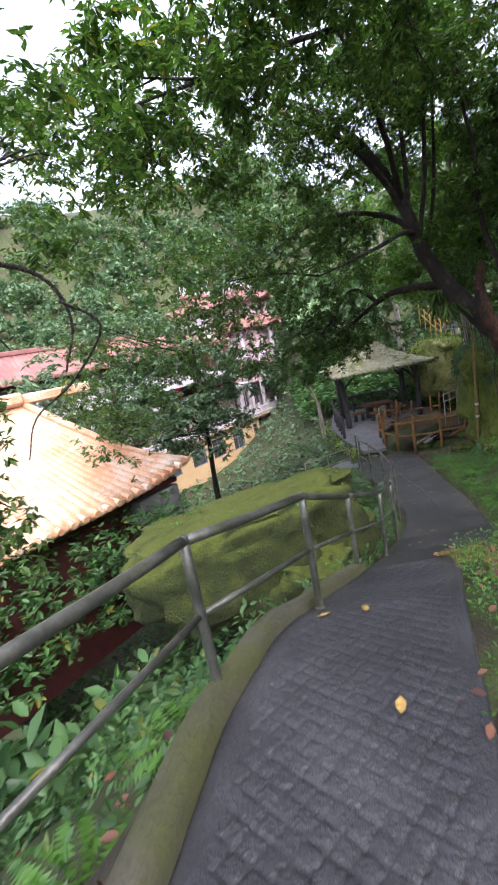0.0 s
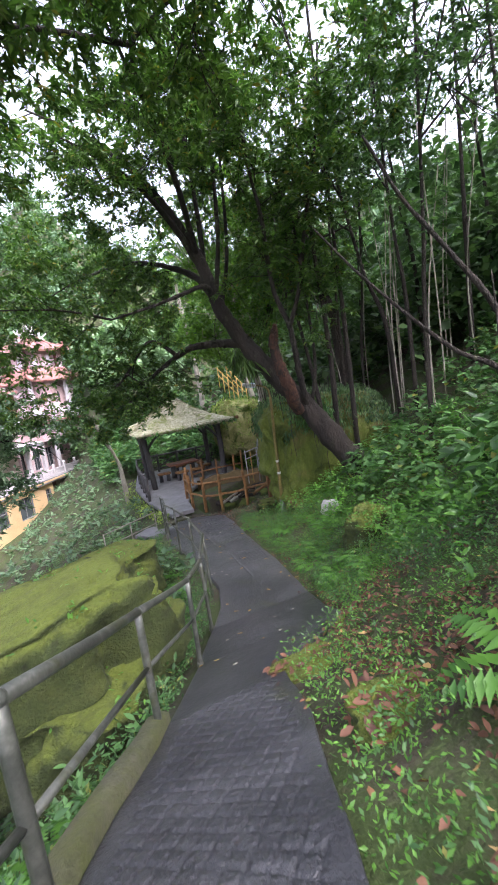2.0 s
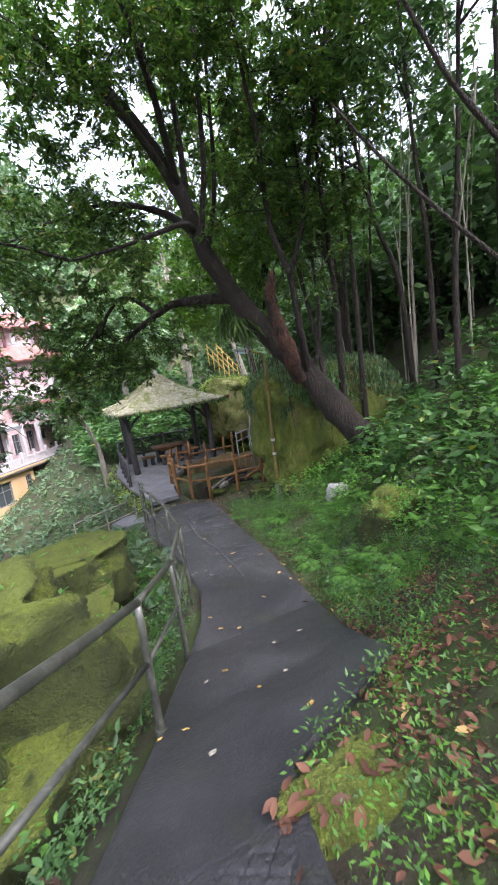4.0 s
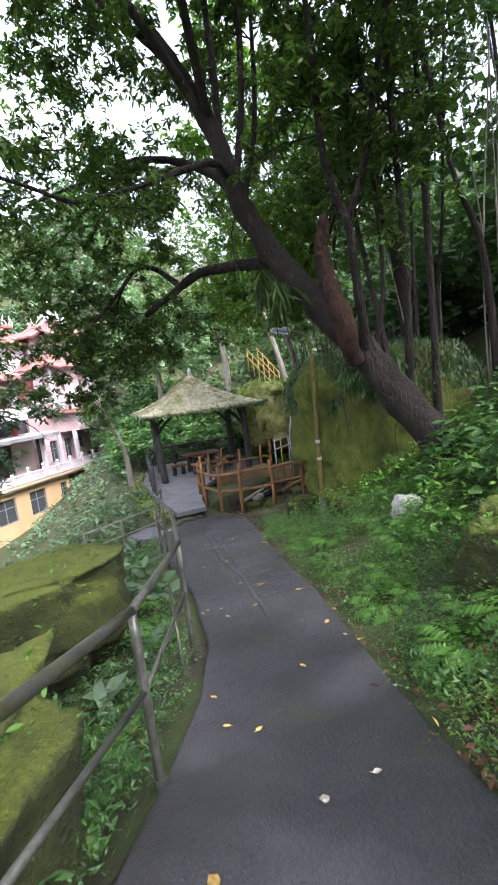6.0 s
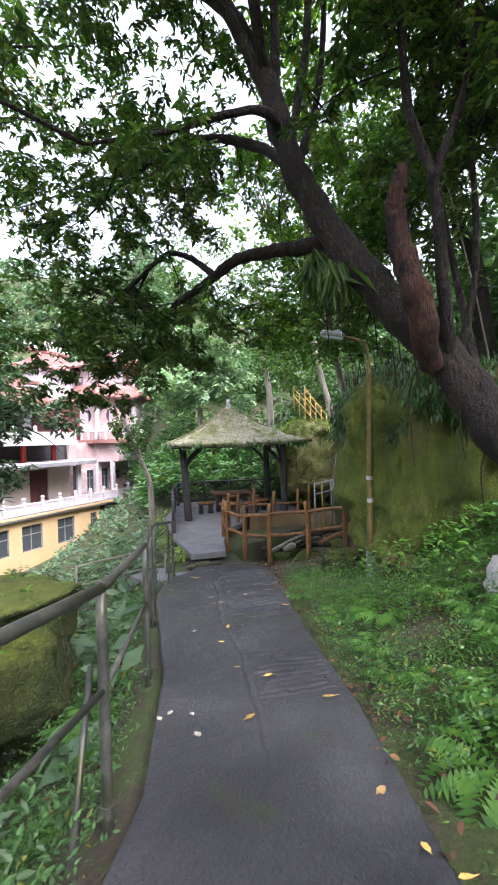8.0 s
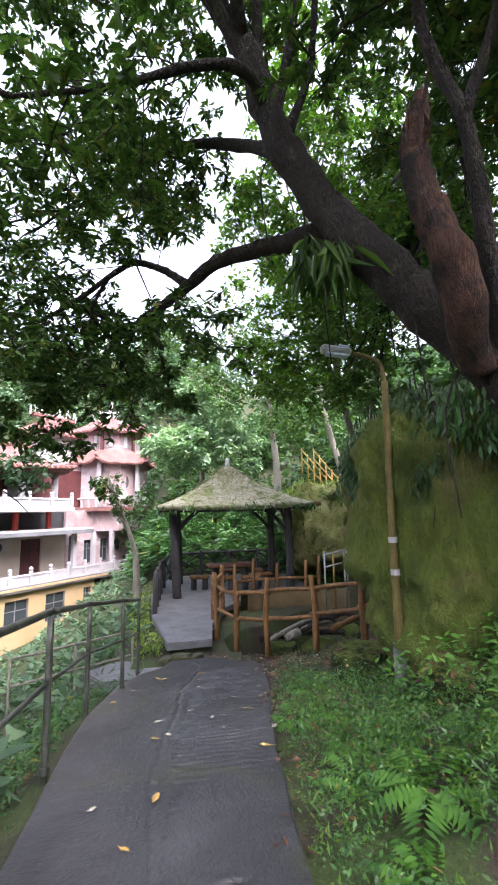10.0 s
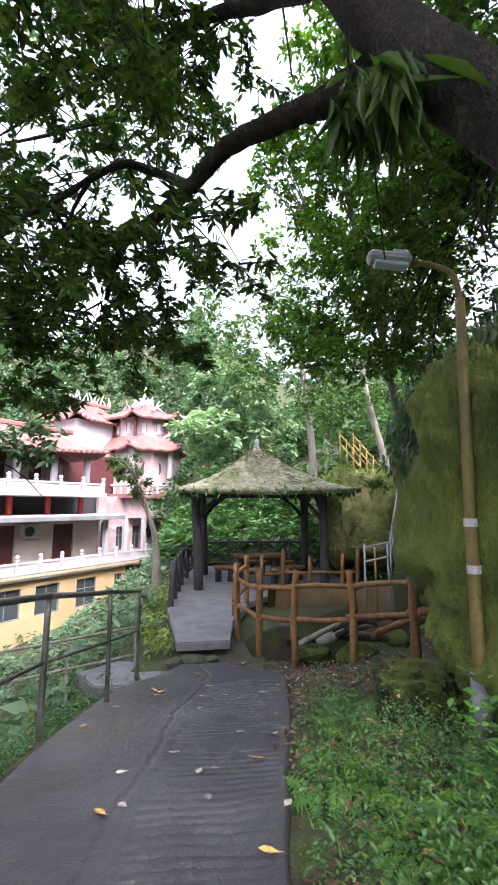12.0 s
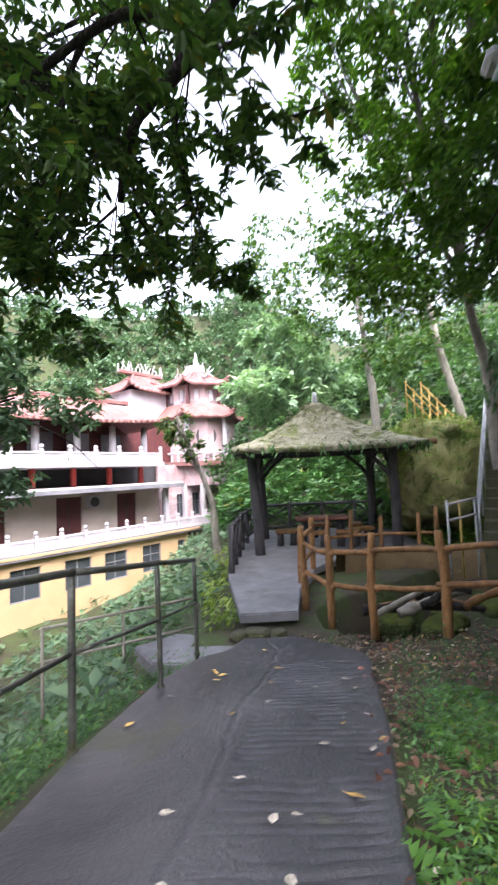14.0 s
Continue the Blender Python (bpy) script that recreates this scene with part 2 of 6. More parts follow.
def link(name, me, mat, parent=None, label="", m=None):
    ob = new(name, me)
    if mat is not None and not me.materials:
        me.materials.append(mat)
    if m is not None:
        ob.matrix_basis = m
    if parent is not None:
        ob.parent = parent
    if label:
        ob["label"] = label
    return ob


def part(name, bm, mat, parent=None, label="", m=None, smooth=False):
    me = bpy.data.meshes.new(name)
    if smooth:
        for f in bm.faces:
            f.smooth = True
    bm.to_mesh(me)
    bm.free()
    return link(name, me, mat, parent, label, m)


def thing(name, label, category, at=(0, 0, 0), turn=0.0, group="", kind=""):
    e = new(name)
    e.matrix_basis = pose(*at, 0, 0, turn)
    e.empty_display_size = 0.1
    return tagged(e, label, category, group, kind)


def box(sx, sy, sz, at=(0, 0, 0), bevel=0.01, rz=0.0, rx=0.0, ry=0.0):
    bm = bmesh.new()
    bmesh.ops.create_cube(bm, size=1, matrix=pose(*at, rx, ry, rz) @ Matrix.Diagonal((sx, sy, sz, 1)))
    if bevel:
        bmesh.ops.bevel(bm, geom=bm.edges[:], offset=min(bevel, 0.4 * min(sx, sy, sz)), segments=1, affect="EDGES")
    return bm


def merge(*bms):
    out = bms[0]
    for b in bms[1:]:
        me = bpy.data.meshes.new("tmp")
        b.to_mesh(me)
        b.free()
        out.from_mesh(me)
        bpy.data.meshes.remove(me)
    return out


def smooth_line(points, per=5):
    p = [Vector(q) for q in points]
    p = [p[0] * 2 - p[1]] + p + [p[-1] * 2 - p[-2]]
    out = []
    for i in range(1, len(p) - 2):
        a, b, c, d = p[i - 1:i + 3]
        for k in range(per):
            t = k / per
            out.append(0.5 * (2 * b + (c - a) * t + (2 * a - 5 * b + 4 * c - d) * t * t + (3 * b - a - 3 * c + d) * t ** 3))
    out.append(p[-2])
    return out


def tube_data(points, r0, r1, seg=8, lumps=0.0, per=5, power=1.0):
    line = smooth_line(points, per) if per > 1 else [Vector(q) for q in points]
    n = len(line)
    verts, faces = [], []
    side = None
    for i, p in enumerate(line):
        d = (line[min(i + 1, n - 1)] - line[max(i - 1, 0)])
        d = d.normalized() if d.length > 1e-6 else Vector((0, 0, 1))
        if side is None:
            side = d.orthogonal().normalized()
        side = (side - d * side.dot(d)).normalized()
        up = d.cross(side)
        r = r0 + (r1 - r0) * (i / max(1, n - 1)) ** power
        for k in range(seg):
            a = 2 * math.pi * k / seg
            q = side * math.cos(a) + up * math.sin(a)
            s = 1.0
            if lumps:
                s += lumps * noise.noise((p + q * r) * (1.3 / max(r, 0.03)) * 0.35)
            verts.append(p + q * r * s)
    for i in range(n - 1):
        for k in range(seg):
            a, b = i * seg + k, i * seg + (k + 1) % seg
            faces.append((a, b, b + seg, a + seg))
    faces.append(tuple(range(seg - 1, -1, -1)))
    faces.append(tuple(range((n - 1) * seg, n * seg)))
    return verts, faces


def join_data(parts):
    V, F = [], []
    for v, f in parts:
        o = len(V)
        V.extend(v)
        F.extend(tuple(i + o for i in g) for g in f)
    return V, F


def tube(name, points, r0, r1, mat, parent=None, seg=8, lumps=0.0, per=5, label="", power=1.0):
    v, f = tube_data(points, r0, r1, seg, lumps, per, power)
    return link(name, mesh_of(name, v, f, True), mat, parent, label)


def rock_mesh(name, size, seed, sub=4, rough=0.22, flat=0.0):
    bm = bmesh.new()
    bmesh.ops.create_icosphere(bm, subdivisions=sub, radius=1)
    off = Vector((seed * 3.7, seed * 1.9, seed * 5.3))
    for v in bm.verts:
        n = v.co.normalized()
        k = 1 + rough * noise.fractal(n * 1.4 + off, 1.0, 2.1, 4) - 0.16 * abs(noise.noise(n * 2.6 + off)) + 0.05 * noise.fractal(n * 14 + off, 0.8, 2.0, 3) + 0.07 * noise.fractal(n * 6 + off, 0.8, 2.2, 4)
        q = n * k
        q = Vector([math.copysign(abs(c) ** 0.72, c) for c in q])
        if flat and q.z > flat:
            q.z = flat + (q.z - flat) * 0.25
        v.co = Vector((q.x * size[0], q.y * size[1], q.z * size[2]))
    for f in bm.faces:
        f.smooth = True
    me = bpy.data.meshes.new(name)
    bm.to_mesh(me)
    bm.free()
    return me


# leaf outline: base, left, right, tip and a raised midrib
LEAF = np.array([(0, 0, 0), (-0.5, 0.42, 0.0), (0.5, 0.42, 0.0), (0, 1, -0.12), (0, 0.45, -0.09)], dtype=np.float32)
LEAF_TRI = np.array([(0, 4, 1), (0, 2, 4), (1, 4, 3), (4, 2, 3)], dtype=np.int32)


FINE = np.array([(0, 0, 0), (-0.36, 0.24, 0.02), (-0.46, 0.58, 0.0), (0, 1, -0.16), (0.46, 0.58, 0.0), (0.36, 0.24, 0.02), (0, 0.46, -0.08)], dtype=np.float32)
FINE_TRI = np.array([(0, 6, 1), (1, 6, 2), (2, 6, 3), (3, 6, 4), (4, 6, 5), (5, 6, 0)], dtype=np.int32)


def leaf_field(name, base, way, length, width, mat, parent=None, seed=1, label="", spin=1.0, fine=False):
    """One mesh of many single leaves: arrays of base points, pointing ways, lengths."""
    r = np.random.default_rng(seed)
    base, way = np.asarray(base, dtype=np.float32), np.asarray(way, dtype=np.float32)
    n = len(base)
    way = way / np.maximum(np.linalg.norm(way, axis=1, keepdims=True), 1e-6)
    up = np.tile(np.array([[0, 0, 1.0]], dtype=np.float32), (n, 1)) + spin * r.normal(0, 0.45, (n, 3)).astype(np.float32)
    side = np.cross(way, up)
    side /= np.maximum(np.linalg.norm(side, axis=1, keepdims=True), 1e-6)
    nor = np.cross(side, way)
    length = np.broadcast_to(np.asarray(length, dtype=np.float32), (n,))
    L = length[:, None, None]
    W = (length * width)[:, None, None]
    S, T = (FINE, FINE_TRI) if fine else (LEAF, LEAF_TRI)
    v = base[:, None, :] + S[None, :, 0:1] * W * side[:, None, :] + S[None, :, 1:2] * L * way[:, None, :] + S[None, :, 2:3] * L * nor[:, None, :]
    f = T[None] + len(S) * np.arange(n, dtype=np.int32)[:, None, None]
    return link(name, fast_mesh(name, v.reshape(-1, 3), f.reshape(-1, 3)), mat, parent, label)


def rosettes(points, count, r, droop=0.35):
    """Base points and ways of whorls of leaves round the given points."""
    pts = np.repeat(np.asarray(points, dtype=np.float32), count, axis=0)
    n = len(pts)
    a = r.uniform(0, 2 * math.pi, n)
    z = r.normal(-droop, 0.4, n)
    way = np.stack([np.cos(a), np.sin(a), z], axis=1)
    return pts + 0.03 * r.normal(0, 1, (n, 3)), way


def blob_points(centre, radii, n, r, shell=0.5):
    """Random points in an ellipsoid, denser towards its skin, in clumps."""
    k = max(4, n // 14)
    d = r.normal(0, 1, (k, 3))
    d /= np.linalg.norm(d, axis=1, keepdims=True)
    c = d * (r.uniform(shell ** 3, 1, k) ** (1 / 3))[:, None]
    p = np.repeat(c, n // k + 1, axis=0)[:n] + r.normal(0, 0.13, (n, 3))
    return np.asarray(centre) + p * np.asarray(radii)


# ---- ground and path ----
PY = [-12, -3, 0, 1, 1.8, 2.4, 3.83, 5.2, 6.5, 8, 11.3, 12.4, 15, 15.6, 25]
PZ = [3.6, 1.05, 0.25, 0.07, -0.07, -0.2, -0.83, -1.5, -2.0, -2.25, -2.67, -2.88, -3.36, -3.42, -3.45]
LY = [-12, -3, 0.8, 1.5, 2.2, 2.56, 3.1, 3.63, 5.65, 6.47, 7.15, 8.0, 9.4, 12.5, 13.9, 14.7, 15.1, 15.6]
LX = [-2.6, -1.2, -0.53, -0.42, -0.17, 0.08, 0.3, 0.6, 1.41, 1.78, 2.15, 2.43, 2.6, 2.66, 2.86, 3.1, 3.45, 3.7]
RY = [-12, -3, 0, 0.85, 1.47, 2.27, 3.14, 4.2, 4.42, 4.7, 5.5, 6.6, 7.4, 8.4, 9.8, 10.7, 12, 12.65, 14.5, 14.9, 15.3, 15.6]
RX = [-1.6, -0.1, 0.32, 0.47, 0.68, 0.99, 1.34, 1.68, 2.15, 2.78, 2.98, 3.36, 3.56, 3.8, 4.03, 4.2, 4.5, 4.68, 5.05, 5.0, 4.6, 4.4]


def path_z(y):
    return np.interp(y, PY, PZ)


def left_x(y):
    return np.interp(y, LY, LX)


def right_x(y):
    return np.interp(y, RY, RX)


def fbm(x, y, s, seed=0.0):
    return noise.fractal(Vector((x * s + seed, y * s - seed, seed)), 1.0, 2.0, 4)


def ground_z(x, y):
    """Height of the ground: bank on the uphill side, valley on the other, hills beyond."""
    zp = float(path_z(y))
    xl, xr = float(left_x(y)), float(right_x(y))
    if y > 15.6:
        xl, xr = min(3.4, 3.0 + (y - 15.6) * 0.1), float(np.interp(y, [15.6, 17, 19.5, 26], [4.6, 5.0, 8.4, 8.6]))
    if x > xr:
        d = max(0.0, x - xr - 0.22)
        full = float(np.interp(d, [0, 0.3, 1.5, 3, 6, 12, 30, 80, 300], [0, 0.1, 0.55, 1.2, 3.0, 6.5, 13, 28, 50]))
        calm = float(np.interp(d, [0, 1.6, 2.4, 4, 8, 14, 30, 80, 300], [0, 0.1, 0.35, 1.3, 4.0, 6.8, 13, 28, 50]))
        w = float(np.interp(y, [9.2, 11.5], [0, 1]))
        z = zp - 0.07 + (full * (1 - w) + calm * w) * float(np.interp(y, [28, 60], [1, 0.2]))
    elif x < xl:
        d = max(0.0, xl - x - 0.1)
        z = zp - float(np.interp(d, [0, 0.25, 0.8, 1.6, 3, 6, 12, 25], [0.08, 0.25, 0.65, 1.1, 2.2, 4.2, 6, 7]))
        z = max(z, -8.5 + 0.3 * fbm(x, y, 0.1))
        if y < 0 and x < -3:
            z = max(z, -6)
    elif y < 25:
        return zp - 0.07
    else:
        z = zp - 0.07
    # the pit between the log fence and the shelter
    q = ((x - 6.9) / 1.9) ** 2 + ((y - 17.4) / 1.75) ** 2
    if q < 1.6:
        z += -1.0 * max(0.0, 1 - q / 1.6) ** 0.5
    # rising woodland behind the shelter
    if y > 25.5 and x > 2:
        z += min(7, 0.4 * (y - 25.5)) * min(1, (x - 2) / 3)
    # far hills round the valley
    dist = math.hypot(x + 5, y - 40)
    if dist > 30:
        away = min(1.0, max(0.0, (math.hypot(x - 2, y - 8) - 26) / 14))
        low = min(1.0, max(0.12, (y - 25) / 40))
        z += away * low * float(np.interp(dist, [30, 42, 85, 130, 300, 900], [0, 6, 58, 78, 92, 92])) * float(np.interp(x, [2, 30], [1, 0.45])) * (0.92 + 0.08 * math.sin(math.atan2(y - 40, x + 5) * 2.0 + 0.6))
    near = max(0.0, 1 - dist / 200)
    return z + 0.1 * fbm(x, y, 0.8, 3.0) * min(1, abs(x - (xl if x < xl else xr)) * 1.5) + (0.6 * fbm(x, y, 0.12, 9.0) if (x < xl - 4 or x > xr + 6) else 0)


def axis(lo, f0, f1, hi, step):
    a = [f0]
    s = step
    while a[0] > lo:
        s *= 1.22
        a.insert(0, a[0] - s)
    m = list(np.arange(f0 + step, f1, step))
    b = [f1]
    s = step
    while b[-1] < hi:
        s *= 1.22
        b.append(b[-1] + s)
    return a + m + b


gx, gy = axis(-900, -5.0, 11.0, 900, 0.2), axis(-900, -3.0, 27.0, 1000, 0.2)
verts = np.array([(x, y, ground_z(x, y)) for y in gy for x in gx], dtype=np.float32)
w = len(gx)
ii = np.arange(len(gy) - 1)[:, None] * w + np.arange(w - 1)[None, :]
faces = np.stack([ii, ii + 1, ii + w + 1, ii + w], axis=-1).reshape(-1, 4)
me = fast_mesh("ground", verts, faces)
me.polygons.foreach_set("use_smooth", np.ones(len(me.polygons), dtype=bool))
tagged(link("ground", me, M["soil"]), "sloping forest floor of dark soil, moss and litter", "ground", kind="structure")

# the walkway: a concrete sheet with scored anti-slip grooves
ys = np.concatenate([np.arange(-4.0, -0.6, 0.03), np.arange(-0.6, 3.9, 0.009), np.arange(3.9, 8.6, 0.03), np.arange(8.6, 15.58, 0.012)])
us = np.linspace(0, 1, 90)
rows = []
for y in ys:
    xl, xr = float(left_x(y)), float(right_x(y))
    xs = xl + us * (xr - xl)
    edge = 0.02 * fbm(0.0, y, 1.7, 2.0)
    xs = xs + edge * np.where(us > 0.5, 1, 0.3)
    cross = ((y > 0.8) & (y < 3.85))
    ladder = (y > 8.6) & (y < 15.0)
    for x, u in zip(xs, us):
        z = float(path_z(y)) + 0.008 * fbm(x, y, 1.4, 5.0) + 0.003 * fbm(x, y, 9.0, 1.0)
        wob = 0.012 * noise.noise((x * 3, y * 3, 0.5))
        if cross and 0.12 < u < 0.9:
            a, b = (x + y + wob) / 0.11, (x - y + wob) / 0.11
            if (a % 1) < 0.13 or (b % 1) < 0.12:
                z -= 0.011
        if ladder and 0.52 < u < 0.95 and fbm(x, y, 0.9, 4.0) > -0.12:
            if ((y + wob * 2.4 + 0.05 * x) / 0.082) % 1 < 0.3:
                z -= 0.015 * (0.6 + 0.8 * noise.noise((x * 4, y * 9, 3.0)))
        mid = 0.52 * xl + 0.48 * xr + 0.12 * noise.noise((0.3, y * 0.8, 2.0)) + 0.02 * noise.noise((0.3, y * 6, 2.0))
        if y > 8 and abs(x - mid) < 0.012:
            z -= 0.008
        if u in (0.0, 1.0):
            z -= 0.07
        rows.append((x, y, z))
n = len(us)
ii = np.arange(len(ys) - 1)[:, None] * n + np.arange(n - 1)[None, :]
faces = np.stack([ii, ii + 1, ii + n + 1, ii + n], axis=-1).reshape(-1, 4)
me = fast_mesh("path", np.array(rows), faces)
me.polygons.foreach_set("use_smooth", np.ones(len(me.polygons), dtype=bool))
tagged(link("path", me, M["path"]), "sloping dark concrete footpath with scored grooves", "path", kind="structure")

# low mossy kerb along the upper stretch, under the railing
kv, kf = [], []
ky = np.arange(-3.5, 4.0, 0.12)
for i, y in enumerate(ky):
    x, z = float(left_x(y)), float(path_z(y))
    wv = 0.02 * fbm(1.0, y, 2.5)
    for dx, dz in ((0.03, -0.1), (0.02, 0.06 + wv), (-0.02, 0.09 + wv), (-0.11, 0.09 + wv), (-0.14, 0.05), (-0.15, -0.45)):
        kv.append((x + dx - 0.02, y, z + dz))
for i in range(len(ky) - 1):
    for k in range(5):
        a = i * 6 + k
        kf.append((a, a + 1, a + 7, a + 6))
tagged(link("kerb", mesh_of("kerb", kv, kf, True), M["kerb"]), "low moss-grown concrete kerb beside the footpath", "kerb", kind="structure")


# ---- railing along the path ----
POSTS = [(-1.28, -1.6), (-1.0, -0.3), (-0.8, 0.72), (-0.44, 1.72), (0.14, 2.54), (0.64, 3.83), (1.28, 5.25), (1.8, 6.53), (2.29, 7.97), (2.5, 9.5), (2.58, 11.0), (2.66, 12.5), (2.95, 13.75), (3.12, 15.04)]
HIGH = [0.8, 0.8, 0.8, 0.8, 0.8, 0.8, 0.9, 0.98, 1.0, 1.02, 1.05, 1.08, 1.1, 1.1]
railing = thing("path_railing", "weathered grey-green two-bar metal pipe railing beside the footpath", "railing", (0, 0, 0))
tops, mids = [], []
for (x, y), h in zip(POSTS, HIGH):
    z = float(path_z(y))
    lean = 0.02 * noise.noise((x * 5, y * 5, 0))
    tops.append(Vector((x + lean, y, z + h)))
    mids.append(Vector((x + lean * 0.5, y, z + h * 0.54)))
    tube("post", [(x, y, z - 0.35), (x + lean * 0.5, y, z + h * 0.5), (x + lean, y, z + h - 0.005)], 0.026, 0.024, M["rail"], railing, 10, per=2)
    v, f = tube_data([(x, y, z - 0.02), (x, y, z + 0.025)], 0.04, 0.034, 10, per=1)
    link("post_collar", mesh_of("post_collar", v, f), M["rail"], railing)
for i in range(len(tops) - 1):
    tube("top_rail", [tops[i], (tops[i] + tops[i + 1]) / 2 + Vector((0, 0, -0.006)), tops[i + 1]], 0.025, 0.025, M["rail"], railing, 10, per=2)
    tube("middle_rail", [mids[i], mids[i + 1]], 0.016, 0.016, M["rail"], railing, 8, per=1)
for p in tops:
    bm = bmesh.new()
    bmesh.ops.create_uvsphere(bm, u_segments=10, v_segments=6, radius=0.029, matrix=Matrix.Translation(p))
    part("rail_joint", bm, M["rail"], railing, smooth=True)
# a loose stay bar by the bend, and its return rail towards the valley
tube("stay_bar", [(2.16, 7.75, -2.3), (2.2, 8.3, -1.75)], 0.016, 0.016, M["rail"], railing, 6, per=1)

side_rail = thing("side_railing", "thin pale pipe railing on a side landing below", "railing", (0, 0, 0))
for a, b in (((1.2, 15.2, -3.05), (3.0, 15.9, -2.95)), ((1.2, 15.2, -3.45), (3.0, 15.9, -3.35))):
    tube("rail", [a, b], 0.02, 0.02, M["palebark"], side_rail, 8, per=1)
for x, y in ((1.2, 15.2), (2.1, 15.55), (3.0, 15.9)):
    tube("post", [(x, y, -4.6), (x, y, -3.03)], 0.022, 0.022, M["palebark"], side_rail, 8, per=1)

# ---- landing, shelter floor ----
def slab(name, outline, top, thick, mat, label, category, kind="structure"):
    bm = bmesh.new()
    vs = [bm.verts.new((x, y, top)) for x, y in outline]
    f = bm.faces.new(vs)
    if f.normal.z < 0:
        f.normal_flip()
    ex = bmesh.ops.extrude_face_region(bm, geom=[f])
    for g in ex["geom"]:
        if isinstance(g, bmesh.types.BMVert):
            g.co.z -= thick
    bmesh.ops.recalc_face_normals(bm, faces=bm.faces[:])
    bmesh.ops.bevel(bm, geom=[e for e in bm.edges if abs(e.verts[0].co.z - top) < 1e-4 and abs(e.verts[1].co.z - top) < 1e-4], offset=0.02, segments=2, affect="EDGES")
    return tagged(part(name, bm, mat), label, category, kind=kind)


FLOOR = -3.27
slab("floor", [(3.36, 18.46), (3.62, 16.1), (4.47, 16.12), (4.63, 17.2), (5.2, 18.85), (5.9, 19.7), (8.3, 19.65), (8.5, 24.6), (4.1, 25.0), (3.35, 21.5)], FLOOR, 0.13, M["slab"], "pale worn concrete floor of the shelter and its bridge", "floor")
slab("side_landing", [(2.55, 15.15), (3.5, 15.05), (3.65, 15.6), (3.5, 16.0), (2.7, 16.1), (2.2, 15.7)], -3.5, 0.16, M["slab"], "weathered concrete landing beside the path end", "landing")
for k, (x, y, s) in enumerate(((3.85, 15.85, 0.2), (4.15, 15.8, 0.12), (3.6, 15.75, 0.15))):
    ob = link("step_stone", rock_mesh("step_stone", (s, s * 0.7, 0.07), 40 + k, 3), M["kerb"], None, "", pose(x, y, -3.46, 0, 0, 30 * k))
    tagged(ob, "flat dark stone lying in the gap of the step", "stone", "stones in the step gap")

# ---- thatched shelter ----
shelter = thing("shelter", "open timber shelter with a mossy thatched pyramid roof", "gazebo", (5.85, 21.75, FLOOR))
def shelter_local(x, y, z):
    return (x - 5.85, y - 21.75, z - FLOOR)


corner = [(4.07, 20.5, 3.93, 20.5), (7.52, 20.6, 7.52, 20.6), (7.6, 23.0, 7.62, 23.0), (4.3, 23.05, 4.22, 23.05)]
for bx, by, tx, ty in corner:
    tube("post", [shelter_local(bx, by, FLOOR - 0.05), shelter_local((bx + tx) / 2 + 0.02, (by + ty) / 2, -2.1), shelter_local(tx, ty, -0.72)], 0.13, 0.115, M["darklog"], shelter, 12, 0.12)
    cx, cy = (5.8 - tx), (21.8 - ty)
    for dx, dy in ((math.copysign(0.75, cx), 0), (0, math.copysign(0.7, cy))):
        tube("brace", [shelter_local(tx, ty, -1.55), shelter_local(tx + dx * 0.5, ty + dy * 0.5, -1.1), shelter_local(tx + dx, ty + dy, -0.8)], 0.06, 0.055, M["darklog"], shelter, 8, 0.1)
for a, b in ((0, 1), (1, 2), (2, 3), (3, 0)):
    p, q = Vector(corner[a][2:]), Vector(corner[b][2:])
    d = (q - p).normalized() * 0.55
    p, q = p - d, q + d
    tube("beam", [shelter_local(p.x, p.y, -0.74), shelter_local((p.x + q.x) / 2, (p.y + q.y) / 2, -0.76), shelter_local(q.x, q.y, -0.74)], 0.085, 0.08, M["darklog"], shelter, 10, 0.1)
tube("log_end", [shelter_local(7.4, 20.35, -0.72), shelter_local(8.45, 20.1, -0.66)], 0.08, 0.075, M["log"], shelter, 10, 0.08, 2)
# concave roof, with a ragged eave and an underside
apex, n_side, n_up = Vector((5.83, 21.8, 0.72)), 22, 16
eave = [Vector((3.45, 19.75, -0.72)), Vector((8.12, 19.85, -0.68)), Vector((8.2, 23.85, -0.66)), Vector((3.5, 23.85, -0.7))]
rv, rf = [], []
ring = []
for a in range(4):
    for k in range(n_side):
        ring.append(eave[a].lerp(eave[(a + 1) % 4], k / n_side) + Vector((0, 0, 0.07 * abs(2 * k / n_side - 1) ** 2)))
for j in range(n_up + 1):
    t = j / n_up
    for p in ring:
        q = p.lerp(apex, t * 0.985)
        q.z = p.z + (apex.z - p.z) * (0.5 * t + 0.5 * t ** 2.2)
        q += Vector((noise.noise(q * 5), noise.noise(q * 5 + Vector((9, 0, 0))), noise.noise(q * 6 + Vector((0, 9, 0))))) * (0.05 if j else 0.07)
        rv.append(q - Vector((5.85, 21.75, FLOOR)))
m4 = len(ring)
for j in range(n_up):
    for k in range(m4):
        a, b = j * m4 + k, j * m4 + (k + 1) % m4
        rf.append((a, b, b + m4, a + m4))
roof = link("roof", mesh_of("roof", rv, rf, True), M["thatch"], shelter, "moss-covered straw thatch")
sol = roof.modifiers.new("thick", "SOLIDIFY")
sol.thickness, sol.offset = 0.12, -1
tube("finial", [shelter_local(5.83, 21.8, 0.6), shelter_local(5.83, 21.8, 0.95)], 0.1, 0.06, M["stone"], shelter, 10, 0.2, 3)
